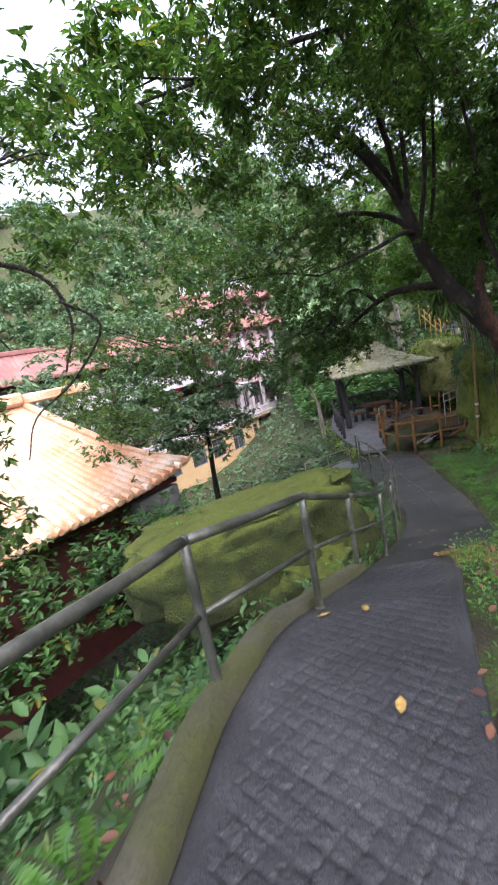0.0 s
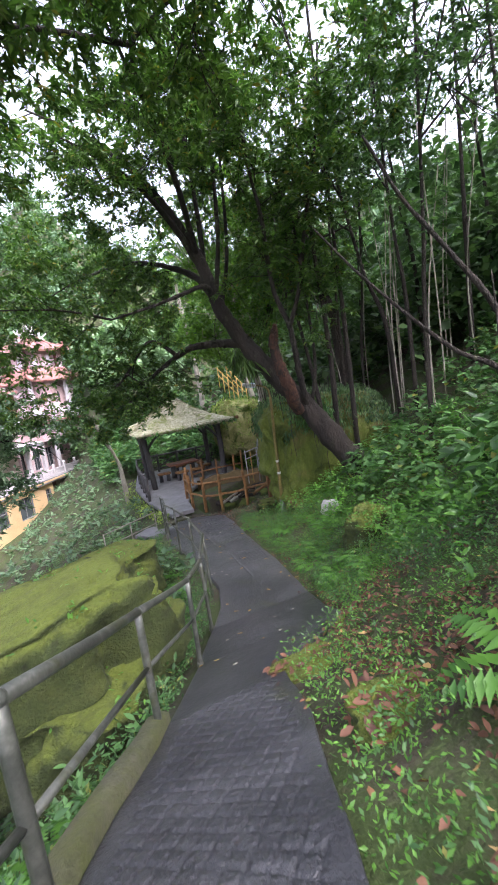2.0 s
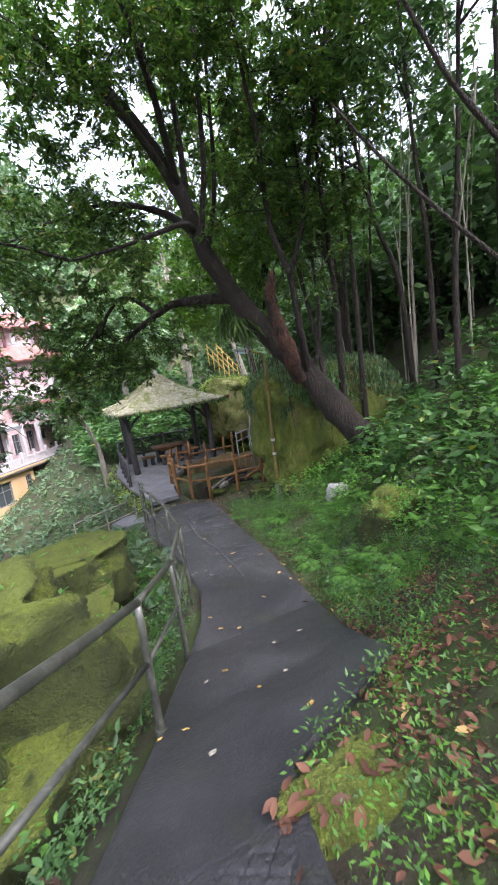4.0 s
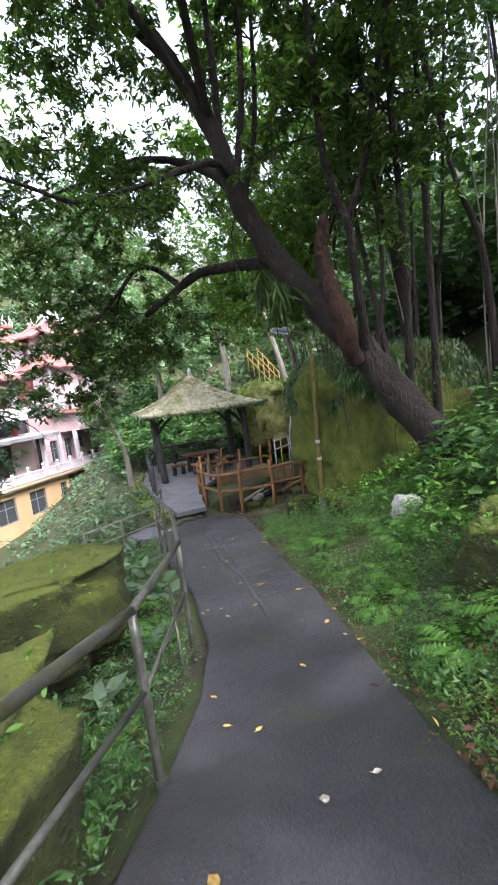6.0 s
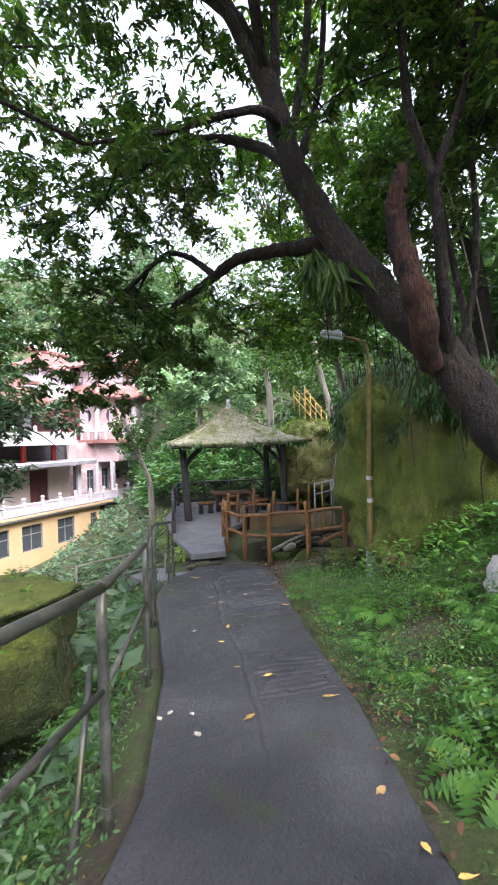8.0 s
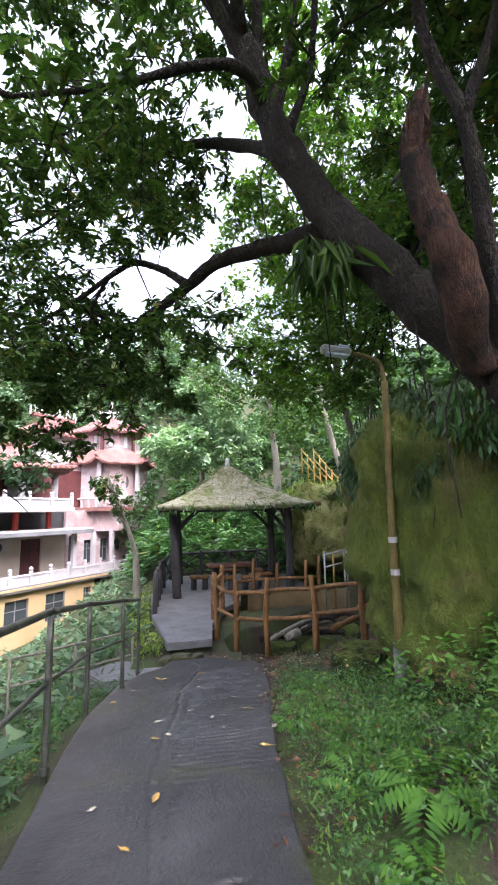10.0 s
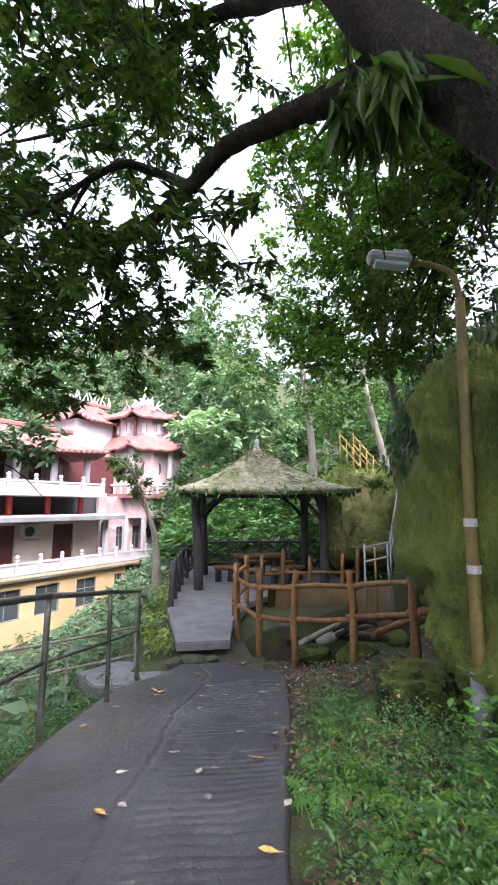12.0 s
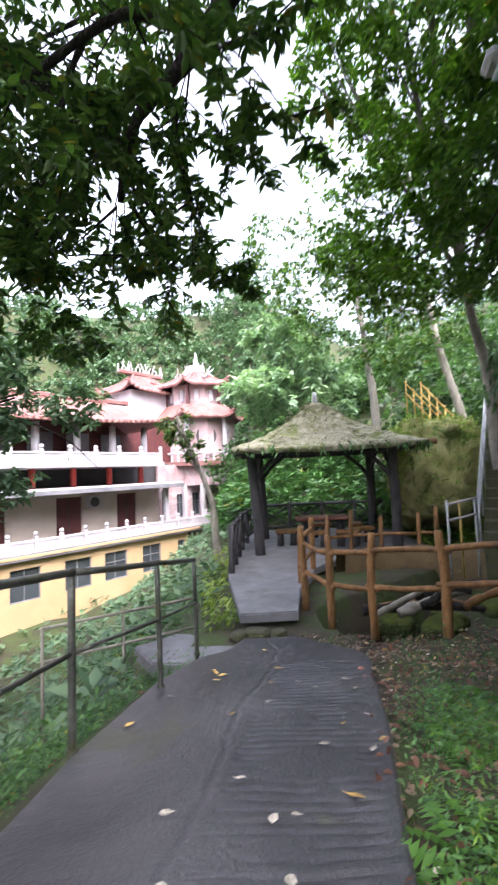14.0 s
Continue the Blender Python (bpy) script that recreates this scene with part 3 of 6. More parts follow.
# rafters seen from below
for c in corner:
    tube("rafter", [shelter_local(c[2], c[3], -0.68), shelter_local(5.83, 21.8, 0.35)], 0.05, 0.045, M["darklog"], shelter, 8, 0.08, 2)
# straw and creepers on the roof
r = np.random.default_rng(21)
t = r.uniform(0, 0.95, 2600)
side = r.integers(0, 4, 2600)
k = r.uniform(0, 1, 2600)
ev = np.array([tuple(e) for e in eave])
pp = ev[side] * (1 - k)[:, None] + ev[(side + 1) % 4] * k[:, None]
ap = np.array(tuple(apex))
qq = pp * (1 - t)[:, None] + ap * t[:, None]
qq[:, 2] = pp[:, 2] + (ap[2] - pp[:, 2]) * (0.5 * t + 0.5 * t ** 2.2) + 0.06
out = pp - ap
out[:, 2] = -0.5 * np.abs(out[:, 0])
out += r.normal(0, 0.6, out.shape)
straw = leaf_field("straw", qq - np.array([5.85, 21.75, FLOOR]), out, r.uniform(0.1, 0.24, 2600), 0.14, M["thatch"], shelter, 5, "loose straw and dead leaves")
k = r.uniform(0, 1, 500)
side = r.integers(0, 4, 500)
pp = ev[side] * (1 - k)[:, None] + ev[(side + 1) % 4] * k[:, None] + r.normal(0, 0.05, (500, 3))
leaf_field("creeper", pp - np.array([5.85, 21.75, FLOOR - 0.02]), np.stack([r.normal(0, 0.4, 500), r.normal(-0.2, 0.4, 500), np.full(500, -0.8)], 1), r.uniform(0.08, 0.26, 500), 0.3, M["under"], shelter, 6, "creeper and grass hanging from the eave")

# dark lattice rail round the shelter
lattice = thing("lattice_railing", "dark rustic wooden railing with crossed braces round the shelter", "railing", (0, 0, 0))
LP = [(3.42, 18.7), (3.48, 19.5), (3.55, 20.35), (3.62, 21.3), (3.75, 22.4), (4.05, 24.2), (5.2, 24.4), (6.3, 24.4), (7.4, 24.35), (8.3, 24.3)]
for i, (x, y) in enumerate(LP):
    tube("post", [(x, y, FLOOR - 0.25), (x + 0.02, y, FLOOR + 0.98)], 0.065, 0.055, M["darklog"], lattice, 10, 0.12, 3)
for i in range(len(LP) - 1):
    (x0, y0), (x1, y1) = LP[i], LP[i + 1]
    tube("rail", [(x0, y0, FLOOR + 0.9), (x1, y1, FLOOR + 0.9)], 0.045, 0.045, M["darklog"], lattice, 8, 0.1, 3)
    tube("rail", [(x0, y0, FLOOR + 0.18), (x1, y1, FLOOR + 0.18)], 0.04, 0.04, M["darklog"], lattice, 8, 0.1, 3)
    tube("brace", [(x0, y0, FLOOR + 0.2), (x1, y1, FLOOR + 0.88)], 0.03, 0.03, M["darklog"], lattice, 7, 0.1, 2)
    tube("brace", [(x0, y0, FLOOR + 0.88), (x1, y1, FLOOR + 0.2)], 0.03, 0.03, M["darklog"], lattice, 7, 0.1, 2)

# table and log seats under the roof
table = thing("shelter_table", "low red-brown slab table under the shelter roof", "table", (5.9, 22.0, FLOOR))
part("tabletop", box(1.5, 0.8, 0.09, (0, 0, 0.68), 0.03), M["redwood"], table)
for x in (-0.5, 0.5):
    tube("leg", [(x, 0, 0), (x, 0, 0.64)], 0.13, 0.12, M["darklog"], table, 10, 0.1, 2)
seat0 = thing("log_stool", "short sawn log seat beside the shelter table", "stool", (4.85, 21.7, FLOOR), 0, "log seats in the shelter")
part("top", box(0.62, 0.34, 0.1, (0, 0, 0.38), 0.03), M["log"], seat0, "pale sawn plank top")
for x in (-0.18, 0.18):
    tube("leg", [(x, 0, 0), (x, 0, 0.34)], 0.1, 0.09, M["darklog"], seat0, 10, 0.1, 2)
for x, y, a in ((6.9, 21.6, 20), (5.6, 21.2, 5), (6.4, 21.15, -12), (6.0, 22.9, 0), (7.0, 22.6, 80)):
    copy_thing(seat0, pose(x, y, FLOOR, 0, 0, a))

# ---- rustic log fence round the pit ----
fence = thing("log_fence", "orange-brown rustic log fence round the pit", "fence", (0, 0, 0))
FP = [(5.1, 18.75, -3.27, 1.05), (4.72, 17.7, -3.3, 1.05), (4.68, 16.9, -3.3, 1.12), (4.98, 16.3, -3.35, 1.12), (5.52, 15.95, -3.35, 1.18), (6.22, 15.2, -3.12, 1.05), (6.78, 14.4, -2.85, 0.95), (7.4, 13.65, -2.55, 0.9)]
for i, (x, y, z, h) in enumerate(FP):
    tube("post", [(x, y, z - 0.3), (x + 0.02 * math.sin(i * 3), y, z + h * 0.5), (x + 0.04 * math.sin(i * 2.1), y, z + h)], 0.062, 0.052, M["log"], fence, 10, 0.2, 4)
for i in range(len(FP) - 1):
    a, b = FP[i], FP[i + 1]
    for f0, f1 in ((0.78, 0.76), (0.36, 0.33)):
        p, q = Vector((a[0], a[1], a[2] + a[3] * f0)), Vector((b[0], b[1], b[2] + b[3] * f1))
        mid = (p + q) / 2 + Vector((0, 0, 0.03 * math.sin(i * 5 + f0 * 9)))
        e = (q - p).normalized() * 0.1
        tube("rail", [p - e, mid, q + e], 0.042, 0.036, M["log"], fence, 8, 0.2, 4)
back = thing("log_fence", "low rustic log rail between shelter and pit", "fence", (0, 0, 0))
BP = [(5.55, 19.5, FLOOR), (6.15, 19.78, FLOOR), (6.85, 19.8, FLOOR), (7.7, 19.72, FLOOR), (8.1, 19.7, FLOOR)]
for i, (x, y, z) in enumerate(BP):
    tube("post", [(x, y, z - 0.2), (x + 0.03, y, z + 0.98 + 0.1 * math.sin(i * 2))], 0.055, 0.045, M["log"], back, 10, 0.15, 3)
for i in range(len(BP) - 1):
    a, b = BP[i], BP[i + 1]
    tube("rail", [(a[0], a[1], a[2] + 0.5), (b[0], b[1], b[2] + 0.47)], 0.04, 0.035, M["log"], back, 8, 0.15, 3)

# pit wall, boulders and fallen logs in the pit
wv, wf = [], []
for i in range(33):
    a = math.radians(-25 + i * 150 / 32)
    x, y = 6.95 + 1.95 * math.cos(a), 17.55 + 1.85 * math.sin(a)
    for dr, z in ((0, -4.8), (0.02, -3.9), (0, -3.05 + 0.04 * math.sin(i)), (0.25, -3.05 + 0.04 * math.sin(i)), (0.3, -4.8)):
        s = 1 + dr / 1.9
        wv.append((6.95 + (x - 6.95) * s, 17.55 + (y - 17.55) * s, z))
for i in range(32):
    for k in range(4):
        a = i * 5 + k
        wf.append((a, a + 5, a + 6, a + 1))
tagged(link("pit_wall", mesh_of("pit_wall", wv, wf, True), surface("brown_pit_wall", [(0.3, (0.075, 0.05, 0.022)), (0.7, (0.16, 0.11, 0.045))], 1.5, 0.9, 0.6, 25)), "curved brown retaining wall of the pit", "wall", kind="structure")
for k, (x, y, z, s) in enumerate(((6.0, 16.6, -3.7, 0.42), (6.7, 16.4, -3.7, 0.5), (7.5, 16.5, -3.45, 0.45), (6.3, 17.4, -4.0, 0.5), (7.2, 17.3, -3.9, 0.4), (8.0, 16.0, -3.2, 0.35))):
    tagged(link("pit_stone", rock_mesh("pit_stone", (s * 0.8, s * 0.5, s * 0.3), 60 + k, 3, 0.35), M["rock"], None, "", pose(x, y, z, 0, 0, 40 * k)), "grey weathered stone lying in the pit", "stone", "stones in the pit")
LOGS = (((5.6, 16.9, -3.55), (7.4, 16.3, -3.45)), ((5.9, 17.4, -3.7), (7.6, 16.9, -3.55)), ((6.0, 16.3, -3.42), (7.3, 16.75, -3.3)), ((6.5, 17.0, -3.4), (7.9, 16.6, -3.2)), ((6.9, 16.1, -3.3), (8.1, 16.3, -3.12)), ((5.7, 16.5, -3.5), (6.9, 17.2, -3.35)), ((6.3, 16.2, -3.3), (7.0, 16.1, -3.1)))
for k, (a, b) in enumerate(LOGS):
    mid1 = ((a[0] * 2 + b[0]) / 3, (a[1] * 2 + b[1]) / 3 + 0.08 * math.sin(k * 2.2), a[2] + 0.1)
    mid2 = ((a[0] + b[0] * 2) / 3, (a[1] + b[1] * 2) / 3 - 0.08 * math.sin(k * 1.7), b[2] + 0.03)
    ob = tube("fallen_log", [a, mid1, mid2, b], 0.085 - 0.006 * k, 0.045, M["palebark"] if k % 3 == 2 else M["log"] if k % 3 == 1 else M["bark"], None, 10, 0.6)
    tagged(ob, "crooked weathered log lying across the pit", "log", "logs in the pit")

# ---- hillside stair with pale handrail ----
stair = thing("hill_stair", "narrow concrete stair climbing the bank with a pale pipe handrail", "stairs", (0, 0, 0))
S0, up_dir = Vector((8.22, 18.0, -2.62)), Vector((0.55, 0.83, 0)).normalized()
cross_dir = Vector((up_dir.y, -up_dir.x, 0))
for i in range(13):
    c = S0 + up_dir * (0.3 * i) + Vector((0, 0, 0.19 * i)) + cross_dir * 0.3
    part("step", box(0.5, 0.34, 1.4, (0, 0, -0.62), 0.02), M["kerb"], stair, "", pose(c.x, c.y, c.z, 0, 0, math.degrees(math.atan2(-up_dir.x, up_dir.y))))
for off, h in ((0.0, 0.74), (0.0, 0.4)):
    p, q = S0 + cross_dir * off + Vector((0, 0, h)), S0 + cross_dir * off + up_dir * 3.9 + Vector((0, 0, 2.45 + h))
    tube("handrail", [p, q], 0.022, 0.022, M["lamp"], stair, 8, per=1)
for i in range(0, 14, 3):
    p = S0 + up_dir * (0.3 * i) + Vector((0, 0, 0.19 * i))
    tube("rail_post", [p - Vector((0, 0, 0.3)), p + Vector((0, 0, 0.75))], 0.022, 0.022, M["lamp"], stair, 8, per=1)
lowrail = thing("stair_side_rail", "short pale pipe rail at the foot of the stair", "railing", (0, 0, 0))
for z in (-2.02, -2.32):
    tube("rail", [(7.6, 18.02, z), (8.2, 18.0, z + 0.12)], 0.022, 0.022, M["white"], lowrail, 8, per=1)
for x, mt in ((7.62, "lamp"), (7.86, "bamboo"), (8.16, "lamp")):
    tube("post", [(x, 18.02, -3.4), (x, 18.02, -1.93)], 0.022, 0.022, M[mt], lowrail, 8, per=1)

# ---- street lamp ----
lampost = thing("street_lamp", "moss-yellowed pole street lamp with a grey angled head", "street lamp", (5.84, 11.77, -2.6))
tube("pole", [(0, 0, 0.2), (0.02, 0, 1.6), (0.05, -0.02, 3.15)], 0.048, 0.038, M["pole"], lampost, 12, 0.03)
tube("arm", [(0.05, -0.02, 3.12), (0.02, 0.0, 3.36), (-0.1, 0.06, 3.47), (-0.28, 0.12, 3.53)], 0.025, 0.022, M["pole"], lampost, 10)
v, f = tube_data([(0, 0, -0.35), (0, 0, 0.32)], 0.08, 0.068, 12, 0.1, 2)
link("foot", mesh_of("foot", v, f, True), M["slab"], lampost, "pale concrete foot")
head = part("head", box(0.36, 0.17, 0.09, (0, 0, 0), 0.03), M["lamp"], lampost, "grey metal lamp head", pose(-0.45, 0.16, 3.56, 4, 10, -14))
part("lens", box(0.27, 0.13, 0.03, (0.02, 0, -0.05), 0.01), M["lens"], head, "pale glass lens")
part("cover", box(0.13, 0.14, 0.03, (0.08, 0, 0.05), 0.01), M["lens"], head, "bluish sensor cover")
for z in (1.34, 1.0):
    v, f = tube_data([(0.015, 0, z), (0.015, 0, z + 0.06)], 0.051, 0.051, 12, 0, 1)
    link("label_band", mesh_of("label_band", v, f), M["white"], lampost, "small white number plate")

# ---- mossy boulders ----
ROCKS = [((-0.5, 5.8, -1.3), (1.62, 0.8, 0.92), 8, 0.6, "large moss-covered boulder below the railing"),
         ((0.5, 6.2, -1.95), (0.75, 1.35, 1.0), -20, 0.5, "moss-covered boulder against the railing"),
         ((0.72, 9.9, -2.4), (1.2, 0.7, 0.8), 16, 0.6, "long moss-covered boulder with a blunt end"),
         ((-1.6, 7.9, -2.2), (1.3, 1.0, 1.0), 10, 0.5, "moss-covered boulder on the slope"),
         ((1.2, 13.2, -4.1), (0.8, 0.7, 0.55), 10, 0.5, "small mossy boulder on the slope"),
         ((4.8, 6.75, -1.75), (0.42, 0.4, 0.62), 25, 0.9, "small upright mossy boulder among the ferns"),
         ((2.05, 3.2, -1.02), (0.5, 0.4, 0.26), 40, 0.7, "low mossy rock beside the footpath"),
         ((6.05, 11.1, -2.5), (0.4, 0.32, 0.26), 40, 0.95, "low mossy rock beside the lamp foot"),
         ((1.75, 3.75, -0.95), (0.32, 0.25, 0.16), 10, 0.6, "flat mossy stone beside the footpath"),
         ((1.62, 2.75, -0.42), (0.22, 0.26, 0.13), 70, 0.6, "small mossy stone beside the footpath"),
         ((2.45, 4.05, -1.0), (0.26, 0.2, 0.14), -30, 0.6, "small mossy stone beside the footpath"),
         ((1.2, 1.75, -0.1), (0.16, 0.22, 0.12), 20, 0.6, "small mossy stone beside the footpath"),
         ((5.9, 12.7, -2.85), (0.42, 0.36, 0.3), -20, 0.95, "rounded mossy rock beside the litter")]
for k, (c, s, a, fl, lab) in enumerate(ROCKS):
    tagged(link("boulder", rock_mesh("boulder", s, k + 1, 5, 0.42, fl), M["rock"], None, "", pose(*c, 0, -9 if k == 0 else 0, a)), lab, "boulder")
tagged(link("pale_rock", rock_mesh("pale_rock", (0.2, 0.16, 0.2), 31, 3, 0.35), M["stone"], None, "", pose(5.44, 8.83, -1.82, 10, 20, 0)), "pale grey broken rock lying on the bank", "rock")
# the great rock under the old tree
big = rock_mesh("cliff_rock", (2.0, 1.8, 1.85), 14, 6, 0.22, 0.8)
tagged(link("cliff_rock", big, M["cliff"], None, "", pose(7.75, 12.35, -1.15, 0, 0, -20)), "great green-mossed rock face under the old tree", "rock")
big2 = rock_mesh("cliff_rock", (1.55, 1.5, 1.7), 17, 6, 0.22, 0.8)
tagged(link("cliff_rock", big2, M["cliff"], None, "", pose(8.95, 14.6, -1.35, 0, 0, 15)), "mossy rock face beside the stair", "rock")


# ---- trees ----
def grow(limb, per_m, length, r, droop=0.15, twigs=4, start=0.15):
    """Side shoots from a limb: polylines and the points where leaves sit."""
    line = smooth_line(limb, 6)
    total = sum((line[i + 1] - line[i]).length for i in range(len(line) - 1))
    shoots, tips = [], []
    for _ in range(int(total * per_m)):
        u = r.uniform(start, 1)
        i = min(int(u * (len(line) - 1)), len(line) - 2)
        p = line[i].lerp(line[i + 1], u * (len(line) - 1) - i)
        d = Vector(r.normal(0, 1, 3)) + (line[i + 1] - line[i]).normalized() * 0.7
        d.z = d.z * 0.7 - droop
        d.normalize()
        L = r.uniform(0.5, 1) * length
        q = p + d * L * 0.5 + Vector((0, 0, 0.04 * L))
        e = p + d * L + Vector((0, 0, -droop * L * 0.4))
        shoots.append((p, q, e))
        for _ in range(twigs):
            s = r.uniform(0.3, 1)
            b = p.lerp(e, s)
            dd = (d + Vector(r.normal(0, 0.75, 3))).normalized()
            l2 = r.uniform(0.2, 0.5) * length
            g = b + dd * l2 + Vector((0, 0, -0.12 * l2))
            shoots.append((b, b.lerp(g, 0.5), g))
            for f in (0.5, 0.8, 1.0):
                tips.append(b.lerp(g, f))
        tips.append(e)
    return shoots, tips


def thin_shoots(name, shoots, mat, parent, r0=0.014):
    data = [tube_data(s, r0 if k % 5 == 0 else r0 * 0.5, r0 * 0.35, 4, 0, 1) for k, s in enumerate(shoots)]
    v, f = join_data(data)
    return link(name, mesh_of(name, v, f, True), mat, parent)


def clear_of_path(pts, low=0.9, side=0.55):
    """Keep leaves out of the walker's way."""
    pts = np.asarray(pts)
    y = pts[:, 1]
    xl, xr = left_x(y), right_x(y)
    over = (pts[:, 0] > xl - side) & (pts[:, 0] < xr + side) & (y < 15.5) & (y > -4)
    return ~(over & (pts[:, 2] < path_z(y) + 1.25 + low))


r = np.random.default_rng(11)
old = thing("old_tree", "leaning dark old tree with spreading limbs over the footpath", "tree", (0, 0, 0))
TRUNK = [(7.5, 9.45, -2.2), (6.98, 9.81, -1.24), (6.48, 10.13, -0.38), (5.99, 10.44, 0.49), (5.44, 10.81, 1.3), (4.92, 11.05, 2.14), (4.51, 11.22, 3.07), (4.24, 11.29, 4.08), (3.85, 11.47, 5.01), (3.38, 11.74, 5.89)]
tube("trunk", TRUNK, 0.33, 0.08, M["bark"], old, 20, 0.35, 6)
# limbs: line, radii at both ends, and how far along the leaves begin
BOUGHS = [
    ([(5.05, 11.2, 2.0), (4.75, 11.66, 2.1), (4.49, 11.86, 2.13), (4.03, 12.22, 2.12), (3.7, 12.56, 1.95), (3.39, 12.75, 1.76), (3.12, 12.85, 1.57), (2.96, 12.94, 1.29), (2.87, 13.09, 0.99)], 0.12, 0.025, 0.5),
    ([(3.75, 12.6, 1.98), (3.52, 12.9, 2.3), (3.29, 13.0, 2.45), (3.02, 12.87, 2.39), (2.72, 12.75, 2.08), (2.38, 12.65, 1.69), (1.98, 12.53, 1.31)], 0.06, 0.02, 0.3),
    ([(2.72, 12.75, 2.08), (2.55, 12.8, 1.7), (2.5, 12.8, 1.2)], 0.025, 0.01, 0.2),
    ([(4.62, 11.2, 2.85), (4.7, 11.7, 3.3), (4.42, 12.36, 3.95), (3.94, 12.79, 4.3), (3.46, 13.32, 4.55), (2.97, 13.95, 4.69), (2.54, 14.66, 4.74)], 0.11, 0.03, 0.4),
    ([(3.46, 13.32, 4.55), (2.9, 13.4, 4.2), (2.3, 13.3, 3.6), (1.7, 13.2, 2.9)], 0.05, 0.015, 0.2),
    ([(4.45, 11.25, 3.3), (4.1, 10.9, 3.35), (3.6, 10.84, 3.2), (2.9, 11.0, 3.0), (2.0, 11.1, 2.8)], 0.07, 0.02, 0.4),
    ([(4.3, 11.28, 3.8), (3.7, 11.2, 4.8), (2.8, 10.9, 5.6), (1.6, 10.6, 6.1)], 0.09, 0.02, 0.35),
    ([(4.22, 11.3, 4.1), (3.9, 11.0, 5.6), (3.6, 10.6, 7.4)], 0.07, 0.02, 0.45),
    ([(4.35, 11.26, 3.7), (4.35, 11.2, 5.2), (4.2, 11.0, 7.2), (4.1, 10.8, 9.0)], 0.07, 0.02, 0.5),
    ([(4.5, 11.2, 3.1), (4.75, 11.1, 4.6), (4.8, 10.9, 6.6), (4.9, 10.7, 8.6)], 0.065, 0.02, 0.5),
    ([(4.6, 11.2, 2.9), (5.0, 11.3, 4.2), (5.2, 11.4, 6.2), (5.3, 11.5, 8.2)], 0.055, 0.02, 0.5),
    ([(3.85, 11.47, 5.0), (3.1, 12.2, 6.2), (2.3, 12.8, 7.2)], 0.07, 0.02, 0.3),
    ([(3.4, 11.74, 5.9), (2.4, 11.9, 6.8), (1.2, 12.0, 7.3)], 0.06, 0.02, 0.2),
    ([(4.24, 11.29, 4.1), (3.6, 10.2, 5.2), (2.8, 9.0, 6.0), (1.8, 7.6, 6.5)], 0.07, 0.02, 0.4),
    ([(6.1, 10.3, 0.2), (5.96, 10.13, 0.6), (5.84, 10.04, 1.06), (5.73, 9.95, 1.65), (5.66, 9.94, 2.2), (5.41, 9.97, 2.89), (5.24, 9.81, 3.63), (5.11, 9.61, 4.4), (4.88, 9.46, 5.2), (4.7, 9.3, 6.6)], 0.085, 0.025, 0.6),
    ([(5.66, 9.94, 2.15), (5.87, 9.7, 2.91), (6.01, 9.51, 3.91), (6.19, 9.33, 4.92), (6.37, 9.16, 5.92), (6.5, 9.0, 7.4)], 0.055, 0.02, 0.5),
    ([(7.1, 10.56, -0.95), (6.96, 10.33, 0.27), (6.81, 10.11, 1.48), (6.62, 9.92, 2.7), (6.4, 9.74, 3.91), (6.3, 9.6, 6.0)], 0.085, 0.03, 0.6),
    ([(6.5, 10.2, -0.3), (6.55, 10.6, 1.2), (6.4, 10.8, 3.0), (6.5, 10.9, 5.6)], 0.065, 0.02, 0.6),
    ([(6.2, 10.3, 0.1), (6.35, 10.1, 1.4), (6.2, 10.0, 3.2), (6.0, 9.9, 5.2)], 0.05, 0.02, 0.6),
    ([(2.8, 9.0, 6.0), (2.4, 7.8, 5.9), (2.6, 6.8, 5.7), (2.9, 5.9, 5.6)], 0.045, 0.015, 0.1),
    ([(2.4, 7.8, 5.9), (1.2, 7.4, 5.6), (0.2, 6.6, 5.0), (-0.6, 5.6, 4.6)], 0.045, 0.012, 0.1),
    ([(0.2, 6.6, 5.0), (-0.8, 7.0, 5.1), (-2.0, 7.6, 5.2)], 0.03, 0.012, 0.1),
    ([(2.38, 12.65, 1.69), (3.1, 14.1, 1.2), (2.1, 13.9, 1.0)], 0.022, 0.008, 0.1),
    ([(2.0, 11.1, 2.8), (1.0, 10.8, 3.0), (-0.2, 10.4, 3.0)], 0.03, 0.012, 0.1),
    ([(2.54, 14.66, 4.74), (1.6, 14.8, 4.4), (0.6, 14.6, 3.8)], 0.04, 0.012, 0.1),
]
shoots, tips = [], []
for pts, a, b, leafy in BOUGHS:
    tube("limb", pts, a, b, M["bark"], old, 10, 0.3, 6)
    s, t = grow(pts, 3.4, 1.25, r, 0.18, 5, leafy)
    shoots += s
    tips += t
tagged(thin_shoots("twig_growth", shoots, M["bark"], old, 0.013), kind="stuff")
